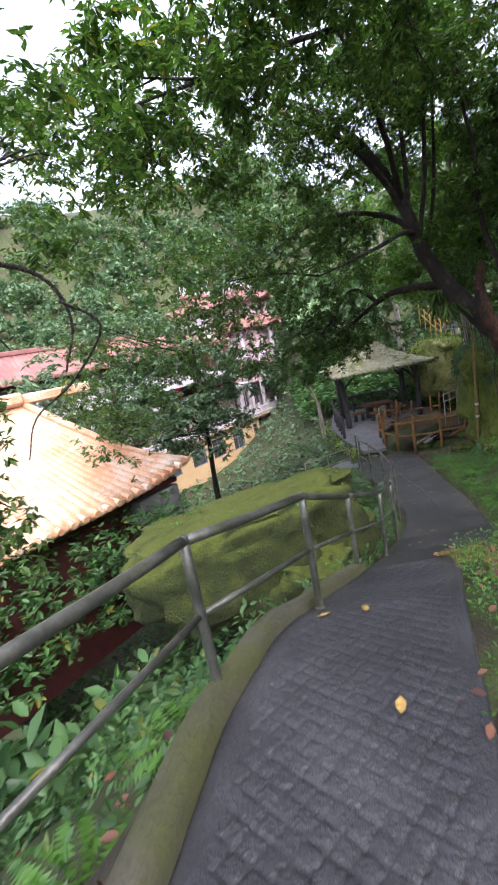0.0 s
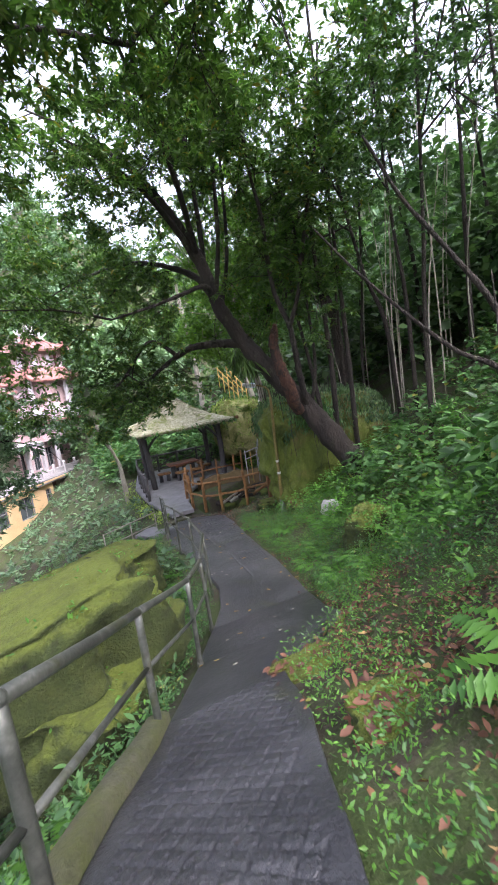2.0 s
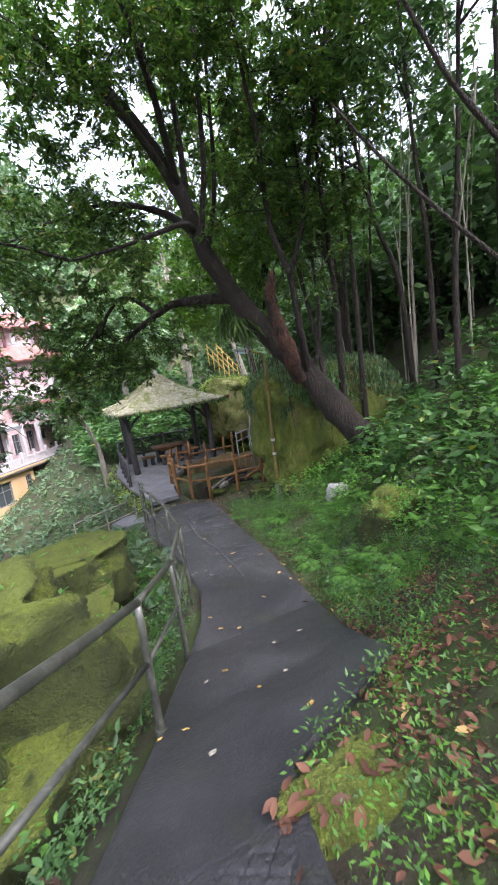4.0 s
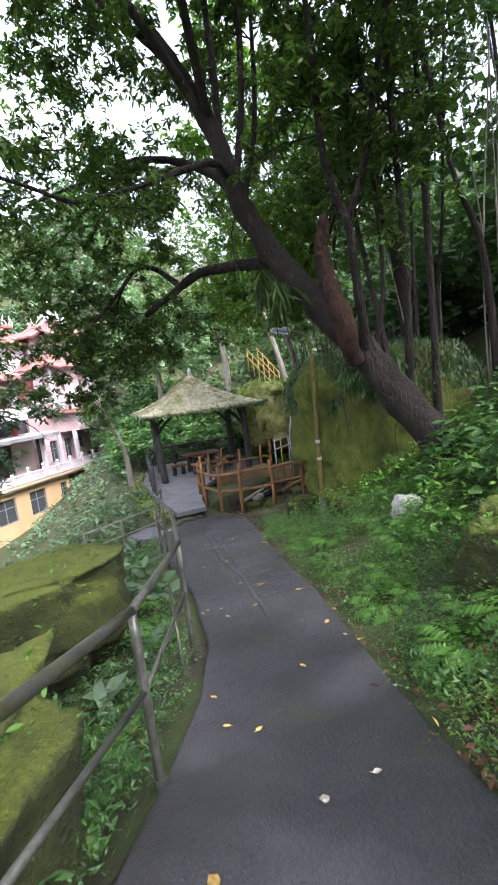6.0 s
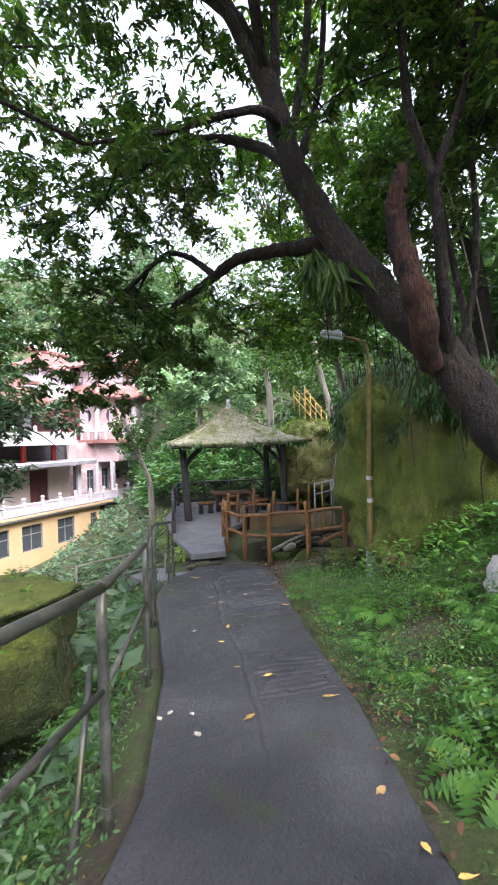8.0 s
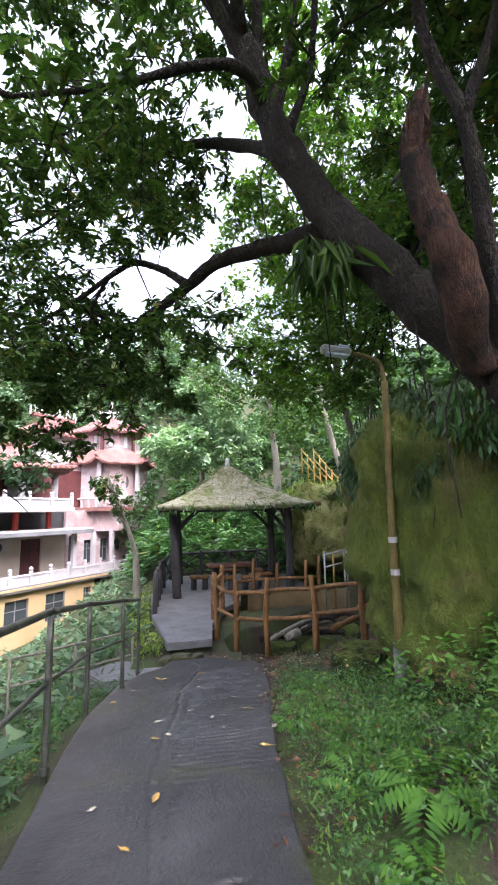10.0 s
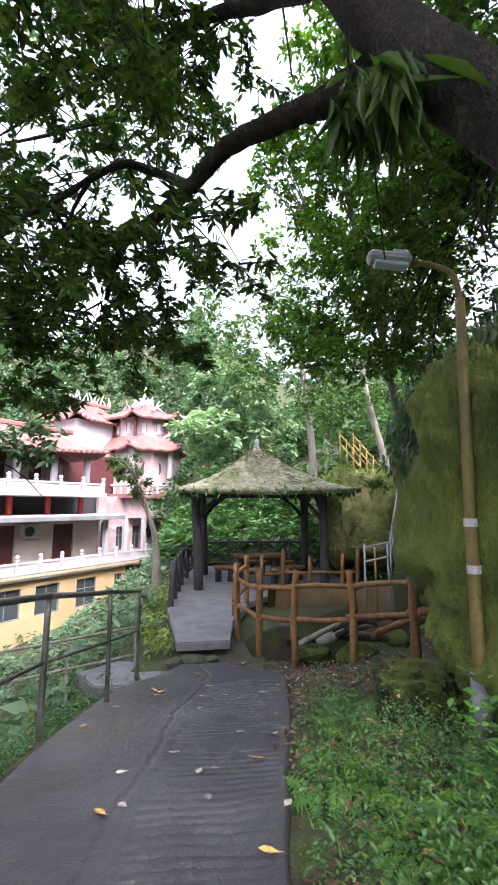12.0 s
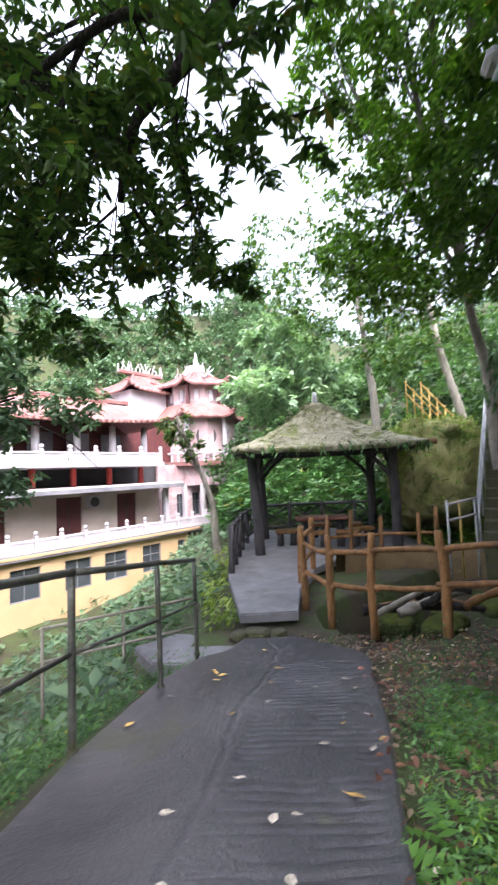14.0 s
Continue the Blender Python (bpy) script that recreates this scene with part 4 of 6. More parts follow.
# fill of the crown, in uneven clumps with gaps between
CROWN = [((0.4, 12.8, 3.6), (2.4, 2.0, 1.8), 640), ((-1.4, 12.0, 2.2), (2.0, 2.0, 1.9), 560), ((2.2, 13.2, 5.6), (2.2, 2.0, 1.2), 330), ((1.7, 13.6, 1.4), (1.3, 1.2, 0.8), 230),
         ((0.4, 14.0, 1.0), (1.5, 1.3, 0.7), 150), ((0.2, 10.4, 5.6), (2.2, 2.0, 1.2), 360), ((1.2, 7.4, 6.2), (2.4, 2.4, 1.0), 240), ((4.0, 11.2, 8.6), (2.4, 2.2, 1.2), 170), ((-2.6, 8.8, 4.6), (2.0, 2.2, 1.6), 420),
         ((2.9, 14.8, 4.6), (1.3, 1.1, 0.9), 150), ((-3.4, 10.6, 1.2), (1.6, 1.8, 1.8), 420), ((0.6, 5.4, 5.3), (2.2, 1.6, 0.6), 240), ((1.5, 13.6, 0.3), (0.75, 0.6, 0.5), 60), ((6.3, 9.6, 6.2), (1.3, 1.2, 1.3), 90),
         ((5.6, 12.6, 6.6), (1.6, 1.4, 1.4), 200), ((3.6, 9.6, 6.0), (1.4, 1.4, 0.8), 300), ((2.4, 11.2, 6.4), (1.6, 1.4, 1.0), 220), ((1.6, 12.4, 4.4), (1.5, 1.3, 0.9), 260), ((4.9, 10.6, 7.0), (1.4, 1.2, 0.9), 130),
         ((-0.4, 6.0, 4.7), (1.5, 1.3, 0.7), 220), ((-1.8, 7.4, 5.2), (1.5, 1.4, 0.9), 170), ((1.2, 6.8, 5.5), (1.5, 1.4, 0.7), 220), ((3.0, 6.9, 5.7), (1.5, 1.4, 0.8), 320), ((-0.2, 8.4, 4.6), (1.3, 1.2, 0.9), 160), ((5.6, 7.6, 5.4), (1.4, 1.3, 1.0), 130),
         ((2.3, 13.9, 1.1), (0.8, 0.6, 0.35), 70), ((3.1, 14.1, 1.1), (0.7, 0.6, 0.3), 70), ((3.9, 14.4, 1.0), (0.4, 0.4, 0.25), 36), ((2.0, 14.0, 0.1), (0.4, 0.4, 0.35), 34)]
extra = np.concatenate([blob_points(c, s, n, r, 0.35) for c, s, n in CROWN])
tips = np.concatenate([np.array([tuple(q) for q in tips]), extra])
tips = tips[clear_of_path(tips)]
b, w_ = rosettes(tips, 10, r)
leaf_field("crown", b, w_, r.uniform(0.08, 0.155, len(b)), 0.38, M["leaf"], old, 3, "dense dark green whorled leaves", 1.0, True)
torn = [(5.85, 10.3, 0.2), (5.62, 10.08, 0.5), (5.44, 9.97, 0.9), (5.3, 10.0, 1.35), (5.22, 9.99, 1.75), (5.24, 9.93, 2.05), (5.27, 9.9, 2.25)]
tube("torn_stub", torn, 0.15, 0.05, M["redbark"], old, 16, 0.3, 9, "torn reddish stub of a broken limb", 2.5)
for k in range(7):
    a = 0.9 * k
    off = Vector((0.06 * math.cos(a), 0.06 * math.sin(a), 0.05 * math.sin(2 * a)))
    run = [Vector(p) + off * (1 + 0.35 * j) for j, p in enumerate(torn[2:5 + k % 3])]
    tube("splinter", [tuple(p) for p in run], 0.055, 0.006, M["redbark"], old, 6, 0.5, 5)
for k in range(14):
    u = 0.1 + 0.05 * k
    p = smooth_line(TRUNK, 6)[int(u * 47)]
    q = p + Vector(r.normal(0, 0.15, 3))
    tube("hanging_root", [p, q + Vector((0, 0, -0.5)), q + Vector((0.05, 0, -0.9 - 0.6 * r.random()))], 0.012, 0.006, M["bark"], old, 5, 0, 3)

# ferns and hanging leaves growing on the trunk
def hang_field(name, centre, radii, n, length, mat, label, category, seed, width=0.2):
    rr = np.random.default_rng(seed)
    p = blob_points(centre, radii, n, rr, 0.1)
    wy = np.stack([rr.normal(0, 0.35, n), rr.normal(-0.1, 0.35, n), np.full(n, -1.0)], 1)
    ob = leaf_field(name, p, wy, rr.uniform(0.5, 1, n) * length, width, mat, None, seed, "", 1.0, True)
    return tagged(ob, label, category, kind="stuff")


hang_field("hanging_fern", (5.0, 11.1, 1.72), (0.34, 0.35, 0.22), 170, 0.62, M["leaf"], "long drooping fern fronds hanging from the trunk", "fern", 31, 0.1)
hang_field("hanging_fern", (6.5, 10.7, 0.0), (0.55, 0.5, 0.4), 900, 0.15, M["under"], "green creeper on the tree foot", "creeper", 33, 0.34)
hq = np.random.default_rng(36)
for ob, low, lab in ((bpy.data.objects["cliff_rock"], -0.5, "dark creepers hanging over the rock face"), (bpy.data.objects["cliff_rock.001"], -0.95, "dark creepers hanging over the rock beside the stair")):
    heads = []
    for v in ob.data.vertices:
        w3 = ob.matrix_basis @ v.co
        if w3.z > low + 0.7 * noise.noise((w3.x * 1.6, w3.y * 1.6, 3.0)) and (w3.x > 6.2 or w3.y > 12.5) and w3.x < 9.4:
            heads.append(tuple(w3 + (ob.matrix_basis.to_3x3() @ v.normal) * 0.05))
    heads = np.array(heads)
    pick = heads[hq.integers(0, len(heads), 14000)] + hq.normal(0, 0.07, (14000, 3))
    tagged(leaf_field("creeper", pick, np.stack([hq.normal(-0.25, 0.4, 14000), hq.normal(-0.25, 0.4, 14000), np.full(14000, -1.0)], 1), hq.uniform(0.06, 0.15, 14000), 0.36, M["deep"], None, 36), lab, "creeper", kind="stuff")
# aerial roots hanging down the rock face
hair = np.random.default_rng(35)
roots = []
for k in range(120):
    x, y = hair.uniform(6.0, 8.2), hair.uniform(11.2, 15.2)
    x = max(x, 6.15 + 0.25 * (y - 11.0))
    top = hair.uniform(-0.1, 1.0)
    low = top - hair.uniform(0.5, 1.7)
    roots.append(tube_data([(x, y, top), (x + hair.normal(0, 0.05), y - 0.03, (top + low) / 2), (x + hair.normal(0, 0.08), y - 0.05, low)], 0.012, 0.004, 4, 0, 3))
v, f = join_data(roots)
tagged(link("hanging_root", mesh_of("hanging_root", v, f, True), M["bark"], old, "thin aerial roots hanging over the rock"), kind="stuff")


def crown_tree(name, base, top, blobs, trunk_r, leaf_len, mat, bark, label, seed, per=6, width=0.4, lean=(0, 0), stems=0):
    rr = np.random.default_rng(seed)
    t = thing(name, label, "tree", base)
    bx, by, bz = base
    mid = ((top[0] - bx) * 0.5 + lean[0], (top[1] - by) * 0.5 + lean[1], (top[2] - bz) * 0.5)
    tp = (top[0] - bx, top[1] - by, top[2] - bz)
    tube("trunk", [(0, 0, -0.5), (mid[0] * 0.3, mid[1] * 0.3, mid[2] * 0.6), mid, tp], trunk_r, trunk_r * 0.35, bark, t, 10, 0.25)
    for k, (c, s, n) in enumerate(blobs):
        cc = Vector((c[0] - bx, c[1] - by, c[2] - bz))
        st = Vector(mid).lerp(Vector(tp), rr.uniform(0.0, 0.8))
        tube("limb", [st, (st + cc) / 2 + Vector((0, 0, -0.1)), cc], trunk_r * 0.4, trunk_r * 0.1, bark, t, 7, 0.2)
        for _ in range(5):
            e = cc + Vector([rr.normal(0, 0.5) * q for q in s])
            tube("branch", [cc.lerp(st, 0.4), (cc + e) / 2, e], trunk_r * 0.16, trunk_r * 0.05, bark, t, 5, 0.1, 3)
    p = np.concatenate([blob_points(np.array(c) - np.array(base), s, n, rr, 0.3) for c, s, n in blobs])
    ok = clear_of_path(p + np.array(base))
    b, w2 = rosettes(p[ok], per, rr)
    leaf_field("crown", b, w2, rr.uniform(0.6, 1.1, len(b)) * leaf_len, width, mat, t, seed)
    return t


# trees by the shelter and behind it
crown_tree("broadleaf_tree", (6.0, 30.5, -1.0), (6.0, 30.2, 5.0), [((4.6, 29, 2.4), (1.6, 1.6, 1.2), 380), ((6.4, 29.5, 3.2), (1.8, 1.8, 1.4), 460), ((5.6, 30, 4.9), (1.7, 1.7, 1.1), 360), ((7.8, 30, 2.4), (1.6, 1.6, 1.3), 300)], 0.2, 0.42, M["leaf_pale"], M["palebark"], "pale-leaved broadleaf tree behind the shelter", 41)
crown_tree("green_tree", (9.6, 19.5, -1.5), (8.2, 18.5, 6.0), [((7.8, 18.6, 3.8), (2.0, 1.8, 1.5), 620), ((6.6, 18.2, 2.6), (1.3, 1.3, 1.1), 380), ((9.2, 19.0, 5.0), (1.9, 1.9, 1.4), 520), ((8.6, 17.2, 2.8), (1.5, 1.2, 1.2), 380), ((7.4, 19.2, 5.8), (1.8, 1.6, 1.2), 320), ((7.2, 16.9, 4.9), (1.3, 1.2, 1.5), 480), ((8.6, 16.0, 6.0), (1.6, 1.4, 1.5), 460), ((5.9, 17.6, 6.4), (1.2, 1.2, 1.0), 330), ((6.6, 16.6, 6.9), (1.5, 1.2, 1.2), 420), ((7.6, 15.4, 7.4), (1.7, 1.3, 1.2), 420), ((8.2, 15.2, 4.4), (1.2, 1.0, 1.1), 420), ((9.0, 14.6, 5.6), (1.4, 1.2, 1.3), 420), ((6.4, 15.2, 8.4), (1.7, 1.4, 1.0), 330)], 0.16, 0.2, M["leaf_lit"], M["palebark"], "light green leafy tree beside the shelter", 42, 6)
crown_tree("leaning_tree", (2.95, 21.6, -3.6), (2.05, 20.9, 0.3), [((2.05, 20.9, 0.1), (0.55, 0.5, 0.6), 130), ((2.3, 21.0, -0.6), (0.4, 0.4, 0.35), 60)], 0.13, 0.16, M["leaf"], M["palebark"], "small leaning tree beside the shelter railing", 43, 6, 0.4, (0.25, 0.1))
crown_tree("hill_tree", (9.2, 27.0, -1.0), (8.6, 27.0, 8.0), [((8.4, 26.5, 6.0), (3.0, 2.2, 2.4), 600), ((10.5, 25.5, 4.2), (2.6, 2.2, 2.2), 520), ((6.8, 28.0, 8.2), (2.6, 2.2, 2.0), 420)], 0.2, 0.24, M["leaf"], M["palebark"], "tall tree with a pale trunk on the bank", 44, 7)
crown_tree("dark_tree", (9.8, 13.5, 0.5), (8.6, 14.0, 8.0), [((8.2, 14.5, 3.4), (1.8, 1.8, 1.5), 560), ((7.8, 14.2, 5.4), (2.0, 2.0, 1.4), 520), ((9.2, 13.0, 6.6), (2.2, 2.2, 1.8), 520), ((8.0, 15.8, 2.4), (1.2, 1.2, 1.2), 300)], 0.2, 0.16, M["leaf"], M["bark"], "dark leafy tree above the rock face", 45, 7)
# thin stems and their crowns on the uphill side
rr = np.random.default_rng(77)
SPOTS = [(7.6, 10.4), (8.3, 11.6), (8.8, 9.4), (9.6, 10.8), (7.9, 8.2), (10.4, 9.0), (11.5, 11.5), (9.2, 7.0), (11.0, 6.6), (12.5, 9.8), (13.4, 12.5), (8.6, 5.0), (10.6, 4.0), (7.0, 3.2), (14.5, 8.0), (12.0, 15.0), (15.0, 14.0), (9.8, 12.6), (12.8, 5.2), (6.6, 0.8)]
for k, (x, y) in enumerate(SPOTS):
    z = ground_z(x, y)
    hgt = rr.uniform(8, 12)
    tx, ty = x + rr.uniform(-1.6, 0.4), y + rr.uniform(-0.8, 0.8)
    bl = [((tx + rr.uniform(-1.5, 1.5), ty + rr.uniform(-1.5, 1.5), z + hgt * f), (1.7, 1.7, 1.4), 150) for f in (0.6, 0.8, 1.0)]
    crown_tree("slender_tree", (x, y, z), (tx, ty, z + hgt), bl, rr.uniform(0.045, 0.085), 0.17, M["deep"] if k % 3 else M["leaf"], M["bark"], "slender dark-stemmed tree on the wooded bank", 100 + k, 6)
# a bare slanting branch close above the bank
dead = tagged(tube("dead_branch", [(6.9, 4.35, -0.86), (6.33, 4.8, 0.12), (5.95, 5.2, 0.85), (5.6, 5.55, 1.15), (5.15, 5.9, 1.7), (4.6, 6.3, 2.45), (4.2, 6.6, 3.1)], 0.05, 0.012, M["bark"], None, 8, 0.25), "bare slanting dead branch over the bank", "branch")
tube("fork", [(5.95, 5.2, 0.85), (6.1, 5.3, 1.4), (6.3, 5.5, 2.2)], 0.025, 0.008, M["bark"], dead, 6, 0.1)
tagged(tube("dead_branch", [(7.2, 5.6, 0.6), (6.8, 5.8, 1.7), (6.3, 6.2, 2.7), (5.8, 6.5, 3.5), (5.4, 6.8, 4.5)], 0.06, 0.02, M["bark"], None, 8, 0.25), "bare dark branch slanting through the stems", "branch")
# pale hanging roots and bamboo stems on the dark hillside
for k in range(22):
    x, y = 9.5 + rr.uniform(-1.2, 3.0), 9.0 + rr.uniform(-3, 4)
    z = ground_z(x, y)
    st = tagged(tube("bamboo", [(x, y, z - 0.2), (x + rr.normal(0, 0.15), y, z + 2.5), (x + rr.normal(0, 0.4), y + rr.normal(0, 0.3), z + 5 + 2 * rr.random())], 0.022, 0.014, M["palebark"], None, 6, 0, 4), "thin pale bamboo stem on the wooded bank", "bamboo", "bamboo stems on the bank")

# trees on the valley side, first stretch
# both valley trees wear the leaf colour with haze mixed in
crown_tree("valley_tree", (-5.2, 13.0, -6.0), (-4.6, 14.0, 1.0), [((-4.5, 15.5, -0.5), (2.4, 2.2, 1.6), 520), ((-6.8, 15.5, 0.8), (2.4, 2.2, 1.6), 420), ((-2.6, 17.5, -1.4), (1.8, 1.8, 1.3), 360)], 0.16, 0.26, M["far"], M["bark"], "green tree between the roofs in the valley, greyed for haze", 51)
crown_tree("valley_tree", (-2.6, 18.0, -6.5), (-2.2, 17.6, 3.0), [((-2.4, 17.6, 1.6), (1.9, 1.6, 1.5), 520), ((-4.4, 17.4, 2.6), (1.8, 1.6, 1.4), 420), ((-0.6, 18.0, 0.4), (1.4, 1.4, 1.2), 330), ((-2.0, 18.0, -0.8), (1.7, 1.4, 1.0), 380), ((-4.6, 17.0, 0.2), (1.8, 1.5, 1.2), 400), ((-5.8, 16.5, 3.4), (1.8, 1.5, 1.2), 300)], 0.15, 0.24, M["far"], M["bark"], "green tree rising between the roofs in the valley, blued for haze", 53)
crown_tree("overhanging_tree", (-3.4, 2.6, -2.6), (-2.4, 3.4, 4.5), [((-1.9, 4.6, 3.7), (1.5, 1.3, 0.9), 250), ((-2.6, 4.2, 4.8), (1.8, 1.8, 0.9), 280), ((-3.2, 4.4, 0.4), (0.6, 0.7, 1.4), 200)], 0.09, 0.14, M["leaf"], M["bark"], "dark tree with drooping branches beside the railing", 52, 7)
tw = thing("bare_branch", "bare forked branch with few leaves hanging over the valley", "branch", (0, 0, 0))
tube("stem", [(-3.2, 3.6, 2.9), (-2.4, 4.2, 2.75), (-1.9, 4.5, 2.55), (-1.75, 4.6, 2.1), (-1.95, 4.6, 1.6)], 0.035, 0.01, M["bark"], tw, 7, 0.2)
tube("stem", [(-2.9, 3.9, 2.5), (-2.5, 4.2, 2.3), (-2.3, 4.3, 1.9)], 0.03, 0.008, M["bark"], tw, 7, 0.2)
tube("stem", [(-1.8, 4.55, 2.3), (-1.5, 4.7, 2.0), (-1.9, 4.6, 1.5), (-2.3, 4.4, 1.2), (-2.45, 4.3, 0.8)], 0.018, 0.006, M["bark"], tw, 6, 0.2)

# ---- undergrowth ----
def scatter(n, xr_, yr_, seed, keep=None):
    q = np.random.default_rng(seed)
    out = []
    while len(out) < n:
        x, y = q.uniform(*xr_), q.uniform(*yr_)
        if keep is None or keep(x, y, q):
            out.append((x, y, ground_z(x, y)))
    return np.array(out), q


def right_bank(x, y, q):
    d = x - float(right_x(y)) if y < 15.6 else -1
    if not 0.06 < d:
        return False
    if y > 13.0 and d < 2.4 and q.random() < 0.93:
        return False
    if y < 5.0 and d < 1.1 and q.random() < 0.7:
        return False
    if 0.55 < d < 1.05 and y < 5.4:
        return False
    # clumps with bare gaps between
    if noise.noise((x * 2.1, y * 2.1, 4.0)) + 0.5 * noise.noise((x * 5.3, y * 5.3, 1.0)) < q.uniform(-0.4, 0.25):
        return False
    return q.random() < np.interp(d, [0, 0.5, 3, 8], [0.5, 1, 0.8, 0.4])


def left_bank(x, y, q):
    d = float(left_x(y)) - x if y < 15.6 else 3.2 - x
    return 0.2 < d and q.random() < np.interp(d, [0, 1, 4, 12], [0.7, 1, 0.8, 0.5])


def plants(name, spots, q, count, length, mat, label, width=0.42, rise=0.5, lift=0.25):
    h = q.uniform(0.3, 1, len(spots))
    pts = np.repeat(spots + np.stack([np.zeros(len(spots)), np.zeros(len(spots)), h * lift], 1), count, axis=0)
    n = len(pts)
    a = q.uniform(0, 2 * math.pi, n)
    wy = np.stack([np.cos(a), np.sin(a), q.normal(rise, 0.4, n)], 1)
    pts[:, 2] += q.uniform(-0.1, 0.12, n)
    ob = leaf_field(name, pts + 0.05 * q.normal(0, 1, (n, 3)), wy, q.uniform(0.5, 1.1, n) * length, width, mat, None, 9, "", 1.0, 0.06 < length < 0.28)
    return tagged(ob, label, "undergrowth", kind="stuff")


s, q = scatter(3600, (0.3, 8.5), (5, 15.4), 31, right_bank)
plants("undergrowth", s, q, 8, 0.05, M["leaf_lit"], "narrow light green weeds among the undergrowth", 0.24, 0.7, 0.12)
s, q = scatter(6400, (0.3, 9.0), (-2, 15.4), 1, right_bank)
plants("undergrowth", s, q, 9, 0.044, M["under"], "leafy green undergrowth on the uphill bank")
s, q = scatter(6000, (0.3, 7), (0, 15.2), 2, lambda x, y, q: right_bank(x, y, q) and x - float(right_x(y)) < 2.5)
plants("undergrowth", s, q, 8, 0.033, M["under"], "small leafy weeds along the footpath edge", 0.5, 0.3, 0.12)
s, q = scatter(620, (3.2, 12), (2, 12), 3, lambda x, y, q: right_bank(x, y, q) and x - float(right_x(y)) > 1.9 and y < 9.6)
plants("undergrowth", s, q, 11, 0.22, M["under"], "broad-leaved shrubs on the uphill bank", 0.5, 0.15, 0.7)
s, q = scatter(1500, (0.3, 4.6), (0.2, 6.6), 34, lambda x, y, q: 0.02 < x - float(right_x(y)) < 1.5 and noise.noise((x * 3, y * 3, 7.0)) > q.uniform(-0.4, 0.3))
plants("undergrowth", s, q, 10, 0.035, M["fern"], "low green weeds growing through the dead leaves", 0.4, 0.5, 0.08)
s, q = scatter(900, (2.0, 8), (1.0, 11.5), 33, lambda x, y, q: right_bank(x, y, q) and x - float(right_x(y)) > 1.1)
plants("undergrowth", s, q, 12, 0.095, M["fern"], "fresh green broad-leaved plants on the uphill bank", 0.45, 0.2, 0.5)
s, q = scatter(2800, (-1.0, 3.2), (4.4, 15.4), 36, lambda x, y, q: 0.16 < float(left_x(y)) - x < 1.5)
plants("undergrowth", s, q, 9, 0.045, M["under"], "small fresh weeds beside the footpath on the valley side", 0.4, 0.5, 0.14)
s, q = scatter(3600, (-6, 4), (-3, 24), 4, left_bank)
plants("undergrowth", s, q, 10, 0.085, M["under"], "leafy green undergrowth on the valley slope")
s, q = scatter(900, (-14, 3.2), (8, 40), 5, left_bank)
plants("undergrowth", s, q, 9, 0.34, M["far"], "shrubs and creepers covering the valley slope", 0.45, 0.3, 0.5)
s, q = scatter(900, (8.3, 14), (15.6, 30), 6, lambda x, y, q: not (8.0 < x < 10.6 and 17.6 < y < 22.6 and abs((x - 8.5) - 0.66 * (y - 18.0)) < 0.6))
plants("undergrowth", s, q, 9, 0.3, M["leaf_lit"], "light green creepers and grass on the sunny bank", 0.3, 0.3, 0.3)
s, q = scatter(1300, (2.5, 10), (25.0, 34), 7)
plants("undergrowth", s, q, 14, 0.4, M["under"], "shrubs on the bank behind the shelter", 0.35, 0.1, 1.4)
# ivy on the valley side of the shelter floor
q = np.random.default_rng(8)
n = 3200
iy = 16.1 + 8 * q.uniform(0, 1, n) ** 1.8
ip = np.stack([np.interp(iy, [16.1, 18.46, 21.5, 24], [3.62, 3.36, 3.35, 3.9]) - q.uniform(0.02, 0.5, n), iy, FLOOR + 0.05 - q.uniform(0, 1.6, n)], 1)
tagged(leaf_field("ivy", ip, np.stack([q.normal(-0.6, 0.4, n), q.normal(0, 0.5, n), q.normal(-0.5, 0.4, n)], 1), q.uniform(0.06, 0.15, n), 0.5, M["ivy"], None, 8), "light green creeper covering the slab edge", "creeper", kind="stuff")


def fern_mesh(name, fronds, length, q):
    base, way, ln = [], [], []
    for k in range(fronds):
        a = 2 * math.pi * k / fronds + q.uniform(-0.3, 0.3)
        L = length * q.uniform(0.7, 1.1)
        out = np.array([math.cos(a), math.sin(a), 0])
        sidev = np.array([-math.sin(a), math.cos(a), 0])
        for j in range(1, 15):
            t = j / 14
            p = out * L * t * 0.9 + np.array([0, 0, L * (0.75 * t - 0.75 * t * t)])
            for s in (-1, 1):
                base.append(p)
                way.append(sidev * s + out * 0.45 + np.array([0, 0, -0.25]))
                ln.append(L * 0.26 * math.sin(math.pi * min(1, 0.12 + t * 0.85)) + 0.01)
    return np.array(base), np.array(way), np.array(ln)


